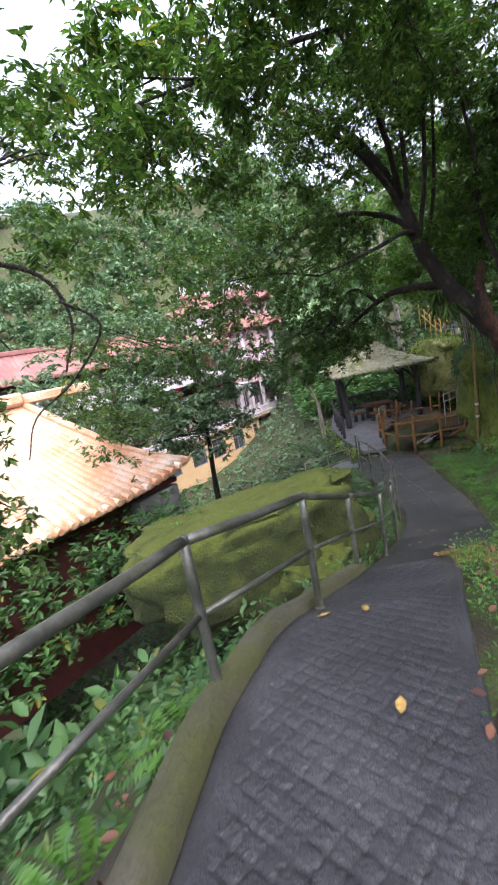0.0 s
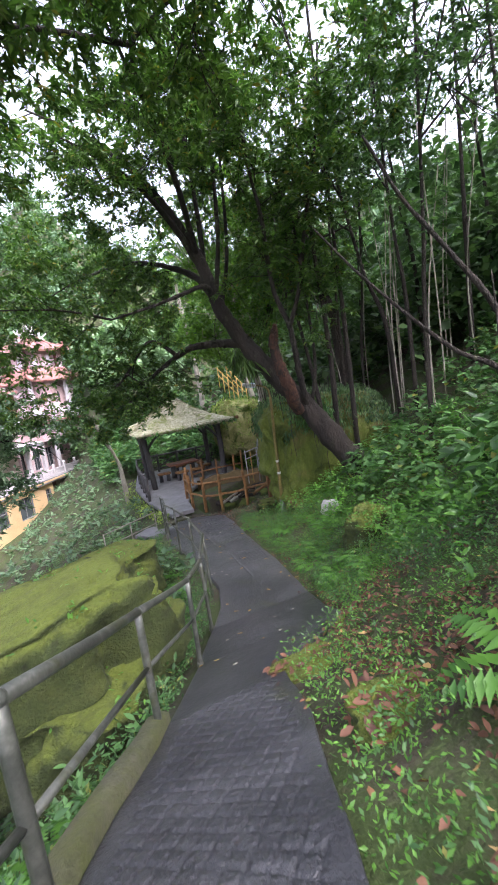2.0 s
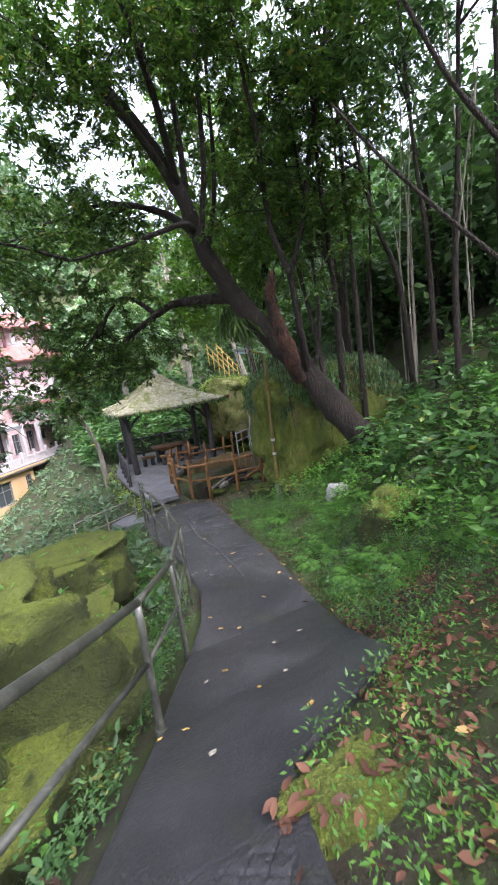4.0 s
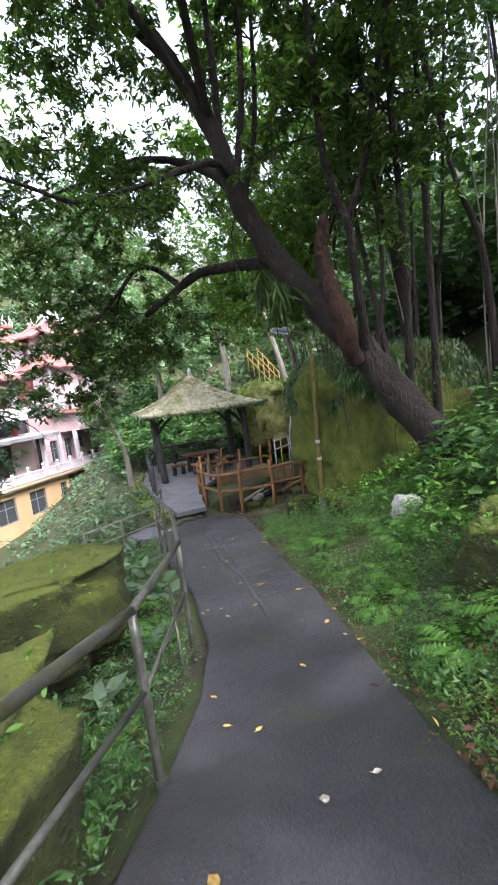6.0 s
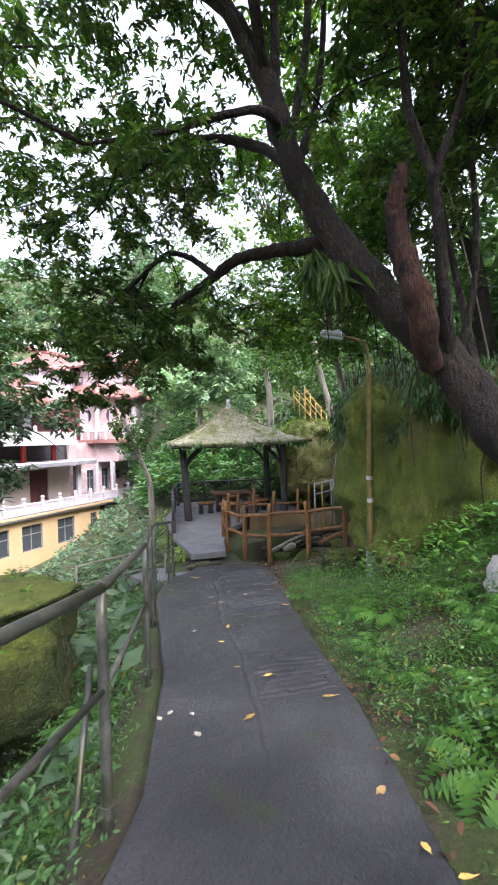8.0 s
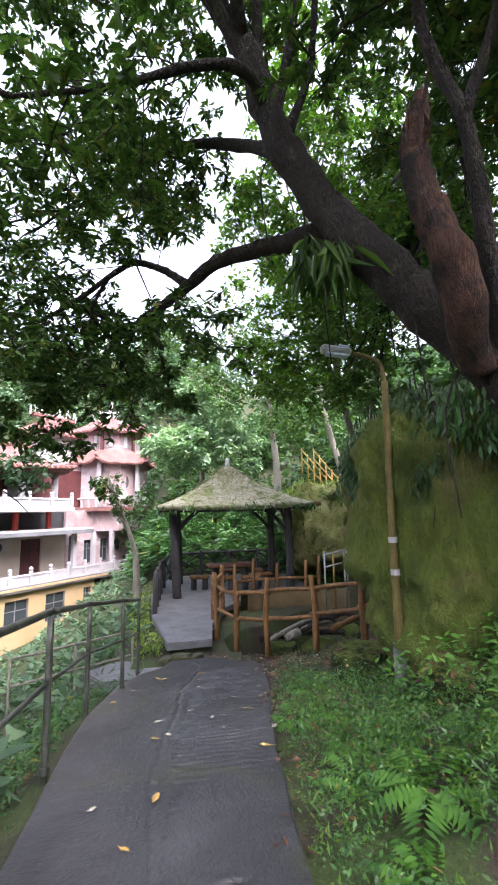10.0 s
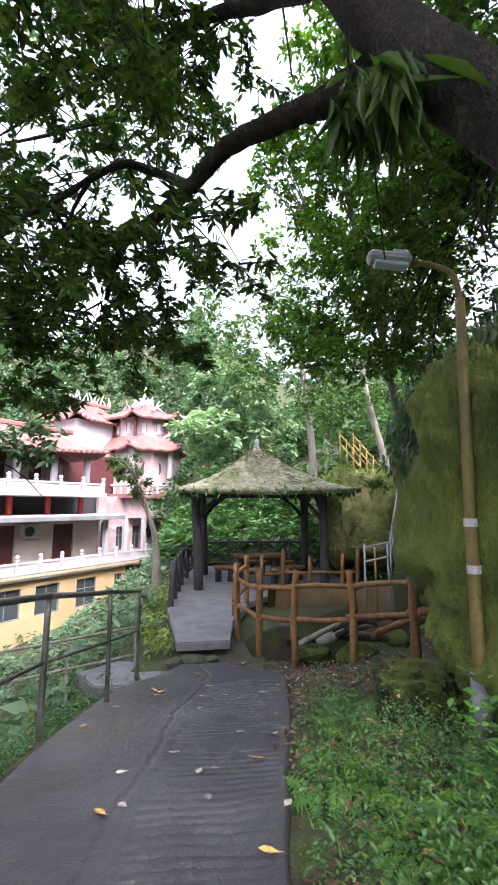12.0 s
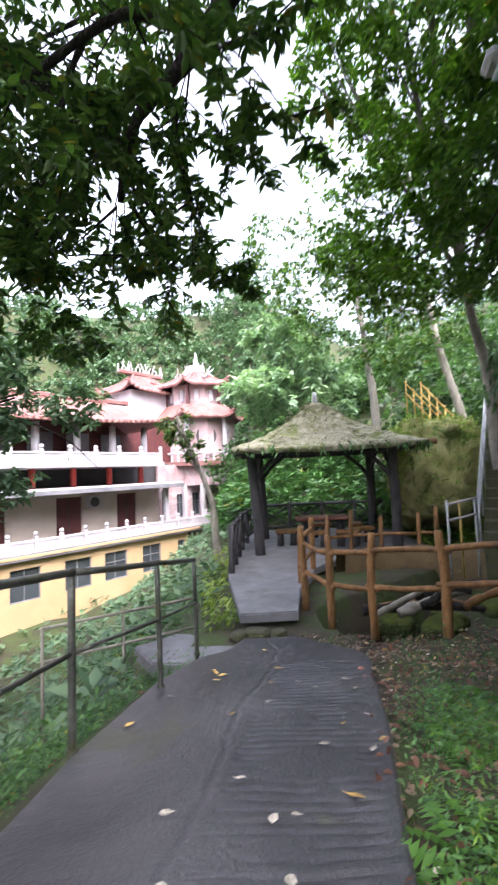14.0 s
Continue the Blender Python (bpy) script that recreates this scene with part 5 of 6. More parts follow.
q = np.random.default_rng(5)
fb, fw, fl = fern_mesh("fern", 1, 0.5, q)
fern0 = thing("fern", "fresh green fern with spreading fronds on the bank", "fern", (0, 0, 0), 0, "ferns on the banks")
frond0 = leaf_field("frond", fb, fw, fl, 0.32, M["fern"], fern0, 4, "", 0.4)
for k in range(1, 8):
    link("frond", frond0.data, None, fern0, "", pose(0, 0, 0.01 * (k % 3), 0, 0, 45 * k + 9 * math.sin(k * 7)) @ Matrix.Scale(0.85 + 0.2 * abs(math.sin(k * 3)), 4))
FERNS = [(4.35, 6.9), (4.1, 7.6), (4.5, 7.9), (4.3, 8.7), (4.9, 8.2), (5.3, 9.4), (4.8, 9.9), (5.2, 10.6), (5.6, 11.2), (3.9, 5.6), (4.4, 5.4), (5.0, 6.9), (1.9, 2.2), (2.2, 1.6), (1.5, 1.3), (2.7, 2.6), (5.0, 4.6), (4.6, 11.4), (5.1, 12.4),
         (0.6, 7.5), (1.3, 8.0), (1.6, 8.7), (1.0, 10.6), (1.9, 10.4), (-0.9, 3.6), (-0.5, 4.3), (-1.3, 2.6), (0.2, 4.9), (1.7, 11.8), (1.9, 13.0), (1.75, 7.4), (1.5, 6.9), (1.9, 8.3), (2.15, 9.2), (1.25, 6.4), (2.2, 10.2), (0.0, 3.4), (-0.3, 2.6), (-0.7, 1.8), (-1.0, 1.2), (5.4, 13.1), (4.4, 9.2), (6.1, 9.2), (5.9, 8.0), (6.4, 10.2), (1.2, 3.1 - 2.2)]
fq = np.random.default_rng(55)
for _ in range(34):
    fy = fq.uniform(6.0, 13.0)
    FERNS.append((float(right_x(fy)) + fq.uniform(0.35, 2.2), fy))
fern0.matrix_basis = pose(3.85, 6.4, ground_z(3.85, 6.4))
for k, (x, y) in enumerate(FERNS):
    f = copy_thing(fern0, pose(x, y, ground_z(x, y) - 0.02, q.uniform(-12, 12), q.uniform(-12, 12), q.uniform(0, 360)) @ Matrix.Scale(q.uniform(0.55, 1.05), 4))

# leaf litter on the banks
s, q = scatter(4200, (0.3, 8), (0, 16), 12, lambda x, y, q: y < 15.6 and x > float(right_x(y)) - 0.12 and q.random() < (1.0 if y > 12.0 else 0.45))
s[:, 2] += q.uniform(0.02, 0.09, len(s))
way = np.stack([q.normal(0, 1, len(s)), q.normal(0, 1, len(s)), q.normal(0.05, 0.2, len(s))], 1)
tagged(leaf_field("leaf_litter", s, way, q.uniform(0.035, 0.085, len(s)), 0.5, M["litter"], None, 3, "", 1.0, True), "brown dead leaves strewn over the bank", "leaf litter", kind="stuff")
s, q = scatter(2600, (0.3, 5.2), (0.5, 6.4), 14, lambda x, y, q: 0.45 + 0.1 * math.sin(3 * y) < x - float(np.interp(y, [0.5, 4.3, 6.4], [0.4, 1.75, 3.3])) < 1.2 + 0.15 * math.sin(5 * y))
s[:, 2] += q.uniform(0.01, 0.05, len(s))
way = np.stack([q.normal(0, 1, len(s)), q.normal(0, 1, len(s)), q.normal(0.05, 0.25, len(s))], 1)
tagged(leaf_field("leaf_litter", s, way, q.uniform(0.03, 0.065, len(s)), 0.5, M["litter"], None, 6, "", 1.0, True), "thick reddish dead leaves beside the start of the footpath", "leaf litter", kind="stuff")
s, q = scatter(900, (-4, 3), (-2, 15), 13, left_bank)
s[:, 2] += 0.035
way = np.stack([q.normal(0, 1, len(s)), q.normal(0, 1, len(s)), q.normal(0.05, 0.2, len(s))], 1)
tagged(leaf_field("leaf_litter", s, way, q.uniform(0.05, 0.11, len(s)), 0.5, M["litter"], None, 4, "", 1.0, True), "brown dead leaves on the valley slope", "leaf litter", kind="stuff")

s, q = scatter(2600, (4.0, 8.2), (11.2, 15.7), 15, lambda x, y, q: -0.05 < x - float(right_x(y)) < 3.0 and q.random() < np.interp(y, [11.2, 13], [0.25, 1]))
s[:, 2] += q.uniform(0.01, 0.05, len(s))
way = np.stack([q.normal(0, 1, len(s)), q.normal(0, 1, len(s)), q.normal(0.05, 0.25, len(s))], 1)
tagged(leaf_field("leaf_litter", s, way, q.uniform(0.03, 0.07, len(s)), 0.5, M["litter_pale"], None, 8, "", 1.0, True), "bleached and brown dead leaves by the log fence", "leaf litter", kind="stuff")

# single fallen leaves on the footpath
def fallen(name, length, width, mat):
    v = [(0, -length / 2, 0.003), (-width / 2, -length * 0.1, 0.007), (-width * 0.4, length * 0.25, 0.005), (0, length / 2, 0.004), (width * 0.4, length * 0.25, 0.009), (width / 2, -length * 0.1, 0.004), (0, 0, 0.004), (0, -length * 0.72, 0.008)]
    f = [(0, 6, 1), (1, 6, 2), (2, 6, 3), (3, 6, 4), (4, 6, 5), (5, 6, 0), (0, 7, 6)]
    me = mesh_of(name, v, f)
    me.materials.append(mat)
    return me


kinds = [fallen("fallen_leaf", 0.065, 0.032, M["fall_y"]), fallen("fallen_leaf", 0.1, 0.045, M["fall_y"]), fallen("fallen_leaf", 0.05, 0.035, M["fall_w"]), fallen("fallen_leaf", 0.07, 0.045, M["fall_w"])]
KNOWN = [(0.4, 2.34, 1), (0.15, 2.35, 1), (0.33, 1.45, 1), (1.25, 5.1, 0), (1.4, 5.05, 0), (1.95, 5.15, 0), (1.9, 5.7, 1), (3.3, 6.48, 2), (2.25, 7.1, 0), (2.4, 6.6, 0), (2.55, 8.67, 2), (2.62, 8.72, 2), (2.75, 8.65, 2), (3.45, 7.3, 0), (3.5, 7.15, 0), (4.2, 12.42, 3), (4.46, 12.32, 3), (3.44, 11.33, 3), (3.7, 12.06, 3), (4.57, 12.84, 2), (3.85, 11.7, 3), (3.95, 11.72, 2), (4.3, 11.2, 3), (4.3, 13.5, 2), (3.9, 13.2, 2), (4.6, 13.7, 3), (4.0, 14.4, 2), (4.7, 14.3, 2)]
q = np.random.default_rng(6)
spots = KNOWN + [(None, q.uniform(4.5, 15.3), int(q.integers(0, 4))) for _ in range(34)]
for x, y, k in spots:
    if x is None:
        x = float(left_x(y)) + q.uniform(0.06, 0.95) * float(right_x(y) - left_x(y))
    slope = math.degrees(math.atan((float(path_z(y + 0.2)) - float(path_z(y - 0.2))) / 0.4))
    ob = link("fallen_leaf", kinds[k], None, None, "", pose(x, y, float(path_z(y)) + 0.012, slope, 0, 0) @ pose(0, 0, 0, q.uniform(-6, 6), q.uniform(-8, 8), q.uniform(0, 360)))
    tagged(ob, "dry yellow leaf lying on the footpath" if k < 2 else "bleached pale leaf lying on the footpath", "leaf", "fallen leaves on the footpath")

# ---- wooded hills beyond the valley ----
def woods(name, spots, per, spread, length, mat, label, seed):
    q = np.random.default_rng(seed)
    b = np.concatenate([blob_points((x, y, ground_z(x, y) + spread * 0.8), (spread, spread, spread * 1.1), per, q, 0.6) for x, y in spots])
    n = len(b)
    wy = np.stack([q.normal(0, 1, n), q.normal(0, 1, n), q.normal(0.1, 0.6, n)], 1)
    return tagged(leaf_field(name, b, wy, q.uniform(0.6, 1.2, n) * length, 0.8, mat, None, seed), label, "woods", kind="stuff")


q = np.random.default_rng(14)
spots = []
while len(spots) < 620:
    a, d = q.uniform(-0.7, math.pi + 0.9), q.uniform(34, 110)
    x, y = -5 + d * math.cos(a), 40 + d * math.sin(a)
    if y > 30 and (x < 0 or x > 8 + 0.2 * (y - 30) or y > 70):
        spots.append((x, y))
spots += [(q.uniform(-60, 12), q.uniform(64, 118)) for _ in range(300)]
# hillside leaves carry the haze in their colour
woods("hill_woods", spots, 130, 2.6, 0.9, M["far"], "green wooded hillside beyond the valley, paled for haze", 15)
spots = [(q.uniform(13, 26), q.uniform(-4, 36)) for _ in range(110)] + [(q.uniform(12, 40), q.uniform(24, 70)) for _ in range(110)] + [(q.uniform(1.0, 16), q.uniform(37, 52)) for _ in range(80)] + [(q.uniform(10, 30), q.uniform(30, 60)) for _ in range(60)] + [(q.uniform(10.5, 16), q.uniform(4, 17)) for _ in range(26)] + [(q.uniform(9, 14), q.uniform(23, 30)) for _ in range(14)]
woods("bank_woods", spots, 260, 1.7, 0.35, M["deep"], "dark dense woods on the hillside above the path", 16)
spots = [(q.uniform(12.5, 19), q.uniform(3, 20)) for _ in range(44)]
woods("bank_woods", spots, 420, 3.0, 0.32, M["deep"], "tall dark woods closing the hillside", 19)
spots = [(q.uniform(-26, -9), q.uniform(-6, 30)) for _ in range(70)]
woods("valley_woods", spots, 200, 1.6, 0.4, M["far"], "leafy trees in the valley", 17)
spots = [(q.uniform(-6, 8), q.uniform(-12, -5)) for _ in range(30)]
woods("path_woods", spots, 220, 1.5, 0.3, M["deep"], "dark trees behind the start of the path", 18)

# tilted pale trunk and yellow bamboo rails on the upper bank
tagged(tube("leaning_tree", [(11.4, 24.3, -0.2), (11.1, 24.3, 1.1), (10.7, 24.3, 2.6), (10.3, 24.2, 4.6)], 0.15, 0.1, M["palebark"], None, 10, 0.15), "pale leaning tree trunk on the upper bank", "tree")
brail = thing("bamboo_railing", "yellow bamboo railings descending the upper bank", "railing", (0, 0, 0))
for sx, sy in ((9.8, 25.4), (10.45, 25.6)):
    p, q = Vector((sx, sy, 1.85)), Vector((sx + 1.0, sy - 0.4, 0.45))
    for o in (0.0, -0.38):
        tube("rail", [p + Vector((0, 0, o)), q + Vector((0, 0, o))], 0.035, 0.03, M["bamboo"], brail, 8, per=1)
    for k in range(5):
        c = p.lerp(q, 0.03 + 0.235 * k)
        tube("post", [c - Vector((0, 0, 1.1)), c + Vector((0, 0, 0.1))], 0.03, 0.028, M["bamboo"], brail, 8, per=1)


# ---- temple house across the valley ----
DIR = Vector((0.639, 0.769, 0))
ANG = math.degrees(math.atan2(DIR.y, DIR.x))
HOUSE = (-0.1, 40.5, 0)  # local x runs along the facade, y goes back from it
house = thing("temple_house", "many-storeyed temple house with ochre base, white balustrades and pink upper floors", "building", HOUSE, ANG)


def hbox(name, x0, x1, y0, y1, z0, z1, mat, parent=None, bevel=0.02, label=""):
    return part(name, box(x1 - x0, y1 - y0, z1 - z0, ((x0 + x1) / 2, (y0 + y1) / 2, (z0 + z1) / 2), bevel), mat, parent or house, label)


def wall_with(name, x0, x1, z0, z1, y, thick, holes, mat):
    """A wall with openings through it; holes as (x0, x1, z0, z1)."""
    xs = sorted({x0, x1, *[h[0] for h in holes], *[h[1] for h in holes]})
    zs = sorted({z0, z1, *[h[2] for h in holes], *[h[3] for h in holes]})
    bm = bmesh.new()
    for i in range(len(xs) - 1):
        for j in range(len(zs) - 1):
            cx, cz = (xs[i] + xs[i + 1]) / 2, (zs[j] + zs[j + 1]) / 2
            if any(h[0] < cx < h[1] and h[2] < cz < h[3] for h in holes):
                continue
            bmesh.ops.create_cube(bm, size=1, matrix=Matrix.Translation((cx, y + thick / 2, cz)) @ Matrix.Diagonal((xs[i + 1] - xs[i], thick, zs[j + 1] - zs[j], 1)))
    bmesh.ops.remove_doubles(bm, verts=bm.verts[:], dist=1e-4)
    inner = [f for f in bm.faces if sum(1 for g in bm.faces if g is not f and (g.calc_center_median() - f.calc_center_median()).length < 1e-4) > 0]
    bmesh.ops.delete(bm, geom=inner, context="FACES_ONLY")
    return part(name, bm, mat, house)


def window(x0, x1, z0, z1, y, bars=2, cross=True):
    wnd = part("window", merge(box(x1 - x0 + 0.1, 0.1, 0.08, ((x0 + x1) / 2, y - 0.02, z1)), box(x1 - x0 + 0.1, 0.14, 0.08, ((x0 + x1) / 2, y - 0.03, z0)), box(0.08, 0.1, z1 - z0, (x0, y - 0.02, (z0 + z1) / 2)), box(0.08, 0.1, z1 - z0, (x1, y - 0.02, (z0 + z1) / 2))), M["grey"], house)
    part("pane", box(x1 - x0, 0.03, z1 - z0, ((x0 + x1) / 2, y + 0.1, (z0 + z1) / 2), 0), M["glass"], wnd)
    for k in range(1, bars + 1):
        xx = x0 + (x1 - x0) * k / (bars + 1)
        part("bar", box(0.045, 0.05, z1 - z0, (xx, y + 0.05, (z0 + z1) / 2), 0), M["grey"], wnd)
    if cross:
        part("bar", box(x1 - x0, 0.05, 0.05, ((x0 + x1) / 2, y + 0.05, z0 + (z1 - z0) * 0.62), 0), M["grey"], wnd)
    return wnd


def balustrade(x0, x1, z, h, y, gap=1.35):
    b = part("balustrade", merge(box(x1 - x0, 0.16, 0.12, ((x0 + x1) / 2, y, z + h * 0.72)), box(x1 - x0, 0.2, 0.14, ((x0 + x1) / 2, y, z + 0.07))), M["white"], house, "white carved balustrade")
    n = int((x1 - x0) / gap)
    for k in range(n + 1):
        xx = x0 + (x1 - x0) * k / n
        bm = merge(box(0.2, 0.2, h, (xx, y, z + h / 2), 0.03))
        bmesh.ops.create_uvsphere(bm, u_segments=8, v_segments=6, radius=0.13, matrix=Matrix.Translation((xx, y, z + h + 0.12)))
        part("post", bm, M["white"], b)
        if k < n:
            part("panel", box((x1 - x0) / n - 0.24, 0.06, h * 0.46, (xx + (x1 - x0) / n / 2, y, z + h * 0.42), 0.015), M["white"], b)
    return b


X0, X1 = -34.0, -0.5
win = [(-7.0, -5.5, -7.15, -5.55), (-9.4, -7.85, -7.15, -5.55), (-4.35, -2.9, -7.2, -5.55), (-1.42, -0.8, -6.75, -5.6)] + [(-12.2 - 2.9 * k, -10.7 - 2.9 * k, -7.15, -5.55) for k in range(7)]
wall_with("lower_wall", X0, X1, -8.6, -5.1, 0, 0.3, win, M["yellow"])
for a in win:
    window(*a, 0.12, 1)
# solid block, its dark colour stands in for shade inside the rooms
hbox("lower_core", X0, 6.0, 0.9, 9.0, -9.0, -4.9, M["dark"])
wall_with("side_wall", -0.5, 5.2, -7.7, -4.9, 0.5, 0.3, [(-0.3, 0.75, -7.4, -5.2), (1.5, 2.6, -7.0, -5.45), (3.4, 4.4, -7.0, -5.45)], M["cream"])
window(1.5, 2.6, -7.0, -5.45, 0.62, 1)
window(3.4, 4.4, -7.0, -5.45, 0.62, 1)
hbox("door", -0.3, 0.75, 0.66, 0.74, -7.4, -5.2, M["maroon"])
hbox("side_base", -0.5, 3.2, -0.02, 0.8, -8.2, -7.5, M["yellow"])
hbox("balcony_slab", X0, 5.2, -0.35, 3.2, -5.12, -4.78, M["grey"], label="stained concrete balcony slab")
hbox("slab_edge", X0, 5.2, -0.4, -0.35, -5.0, -4.85, M["yellow"])
balustrade(X0, 5.2, -4.78, 0.8, -0.2)
d2 = [(-8.85, -7.25, -4.7, -2.25), (-4.8, -3.3, -4.7, -2.25), (-13.2, -11.6, -4.7, -2.25), (-17.5, -15.9, -4.7, -2.25)]
wall_with("middle_wall", X0, -1.4, -4.78, -1.9, 2.0, 0.25, d2, M["cream"])
for a in d2:
    dd = hbox("door", a[0], a[1], 2.12, 2.18, a[2], a[3], M["maroon"])
    part("door_leaf_line", box(0.05, 0.03, a[3] - a[2], ((a[0] + a[1]) / 2, 2.1, (a[2] + a[3]) / 2), 0), M["dark"], dd)
# dark-coloured block in place of the shade behind the middle floor
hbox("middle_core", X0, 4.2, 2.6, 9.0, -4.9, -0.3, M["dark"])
ac = hbox("air_conditioner", -7.05, -6.05, 1.6, 1.98, -3.0, -2.2, M["white"], None, 0.04, "white outdoor air conditioner unit")
v, f = tube_data([(-6.62, 1.6, -2.62), (-6.62, 1.57, -2.62)], 0.3, 0.3, 16, 0, 1)
link("fan_grille", mesh_of("fan_grille", v, f), M["dark"], ac, "dark round fan grille")
hbox("porch_roof", X0, -1.2, -0.5, 2.3, -1.95, -1.62, M["white"], label="flat white porch roof")
hbox("porch_edge", X0, -1.2, -0.56, -0.5, -1.98, -1.72, M["grey"])
wall_with("stair_wall", -1.3, 5.2, -4.78, -0.4, 2.1, 0.25, [(-1.0, -0.4, -4.6, -2.2), (0.4, 1.2, -4.3, -2.6), (2.0, 2.8, -4.3, -2.6), (3.6, 4.2, -3.6, -2.8)], M["pink"])
for a in ((0.4, 1.2, -4.3, -2.6), (2.0, 2.8, -4.3, -2.6), (3.6, 4.2, -3.6, -2.8)):
    window(*a, 2.2, 1)
for x in (-1.9, -0.2, 1.6):
    hbox("white_column", x - 0.14, x + 0.14, 0.4, 0.68, -4.78, -1.9, M["white"])
# third floor: recessed gallery with red and white columns
hbox("gallery_floor", X0, -2.9, -0.6, 3.2, -0.55, -0.28, M["white"])
hbox("gallery_wall", X0, 5.0, 3.0, 3.3, -1.7, 2.6, M["maroon"], label="dark red gallery wall")
balustrade(X0, -3.1, -0.28, 0.75, -0.45, 1.5)
for k in range(9):
    x = -3.6 - 2.35 * k
    v, f = tube_data([(x, 0.6, -0.3), (x, 0.6, 2.0)], 0.22, 0.2, 12, 0, 2)
    link("column", mesh_of("column", v, f, True), M["white"], house, "white round column")
    hbox("gallery_panel", x - 1.9, x - 0.4, 2.6, 2.7, -0.2, 1.7, M["grey"], None, 0.02, "grey panelled gallery door")
    hbox("lower_column", x - 0.15, x + 0.15, 0.9, 1.2, -1.62, -0.5, M["red"], None, 0.05, "red lacquered column")


def tiled_roof(name, ridge, eave_z, x0, x1, y0, y1, mat, parent, tiles=0.34, curl=0.5, label=""):
    """A hipped Chinese roof: curved slopes of half-round tile rows and upturned corners."""
    top = part(name, box(x1 - x0 - 1.2, 0.35, 0.3, ((x0 + x1) / 2, (y0 + y1) / 2, ridge + 0.1), 0.05), mat, parent, label)
    xm0, xm1, ym = x0 + (y1 - y0) / 2 * 0.9, x1 - (y1 - y0) / 2 * 0.9, (y0 + y1) / 2
    if xm1 < xm0:
        xm0 = xm1 = (x0 + x1) / 2

    def slope_mesh(a, b, c, d):
        # a, b along the eave; c, d along the ridge
        V, F = [], []
        n = max(3, int((Vector(b) - Vector(a)).length / tiles) * 4)
        for i in range(n + 1):
            u = i / n
            bottom, upper = Vector(a).lerp(Vector(b), u), Vector(d).lerp(Vector(c), u)
            lift = curl * abs(2 * u - 1) ** 4
            for j in range(9):
                t = j / 8
                p = bottom.lerp(upper, t)
                p.z = bottom.z + (upper.z - bottom.z) * (0.65 * t + 0.35 * t * t) + lift * (1 - t) ** 2
                p.z += 0.09 * max(0.0, math.sin(i * math.pi / 2))
                V.append(p)
        for i in range(n):
            for j in range(8):
                k = i * 9 + j
                F.append((k, k + 9, k + 10, k + 1))
        return mesh_of("slope", V, F, True)
    A, B, C, D = (x0, y0, eave_z), (x1, y0, eave_z), (x1, y1, eave_z), (x0, y1, eave_z)
    R0, R1 = (xm0, ym, ridge), (xm1, ym, ridge)
    for quad in ((A, B, R1, R0), (B, C, R1, R1), (C, D, R0, R1), (D, A, R0, R0)):
        s = link("slope", slope_mesh(*quad), mat, top)
        so = s.modifiers.new("thick", "SOLIDIFY")
        so.thickness, so.offset = 0.12, -1
    for p, q_ in ((A, R0), (B, R1), (C, R1), (D, R0)):
        tube("hip_ridge", [Vector(p) + Vector((0, 0, curl)), Vector(p).lerp(Vector(q_), 0.4) + Vector((0, 0, -0.12)), Vector(q_)], 0.12, 0.12, mat, top, 8, 0, 4)
    for p, q_, nn in ((A, B, max(4, int((x1 - x0) / tiles / 1.2))),):
        data = []
        for i in range(nn + 1):
            c = Vector(p).lerp(Vector(q_), i / nn)
            c.z += curl * abs(2 * i / nn - 1) ** 4
            data.append(tube_data([c + Vector((0, -0.05, 0.03)), c + Vector((0, 0.3, 0.1))], 0.09, 0.09, 7, 0, 1))
        v, f = join_data(data)
        link("eave_tiles", mesh_of("eave_tiles", v, f), mat, top)
    return top


tiled_roof("gallery_roof", 3.7, 1.95, X0, -3.2, -0.9, 5.0, M["roofpink"], house, 0.34, 0.4, "salmon-pink glazed tile roof")
hbox("upper_core", X0, 4.6, 3.2, 9.0, -0.4, 3.0, M["pink"])
tiled_roof("rear_roof", 7.0, 5.3, -2.6, 2.8, 3.5, 8.0, M["roofpink"], house, 0.34, 0.6, "salmon-pink glazed tile roof")
hbox("rear_wall", -2.0, 2.2, 4.2, 7.4, 2.6, 5.4, M["white"])
for k in range(16):
    x = -2.0 + 0.28 * k
    tube("ridge_ornament", [(x, 5.7, 7.0), (x + 0.15 * math.sin(k), 5.7, 7.4), (x + 0.3 * math.sin(k * 2.3), 5.7, 7.7 + 0.35 * abs(math.sin(k * 1.7)))], 0.1, 0.03, M["white"], house, 6, 0.5, 3)


def drum(name, cx, cy, rad, z0, z1, mat, parent, seg=6, label=""):
    bm = bmesh.new()
    bmesh.ops.create_cone(bm, cap_ends=True, segments=seg, radius1=rad, radius2=rad, depth=z1 - z0, matrix=pose(cx, cy, (z0 + z1) / 2, 0, 0, 30))
    return part(name, bm, mat, parent, label)


tower = thing("pagoda_tower", "pink six-sided pagoda tower with upturned tiled roofs", "tower", HOUSE, ANG)
TX, TY = 3.7, 3.0
drum("body", TX, TY, 3.0, -2.0, 3.5, M["pink"], tower, 6, "pink rendered wall")
drum("ledge", TX, TY, 3.8, -0.5, -0.2, M["roofpink"], tower, 6)


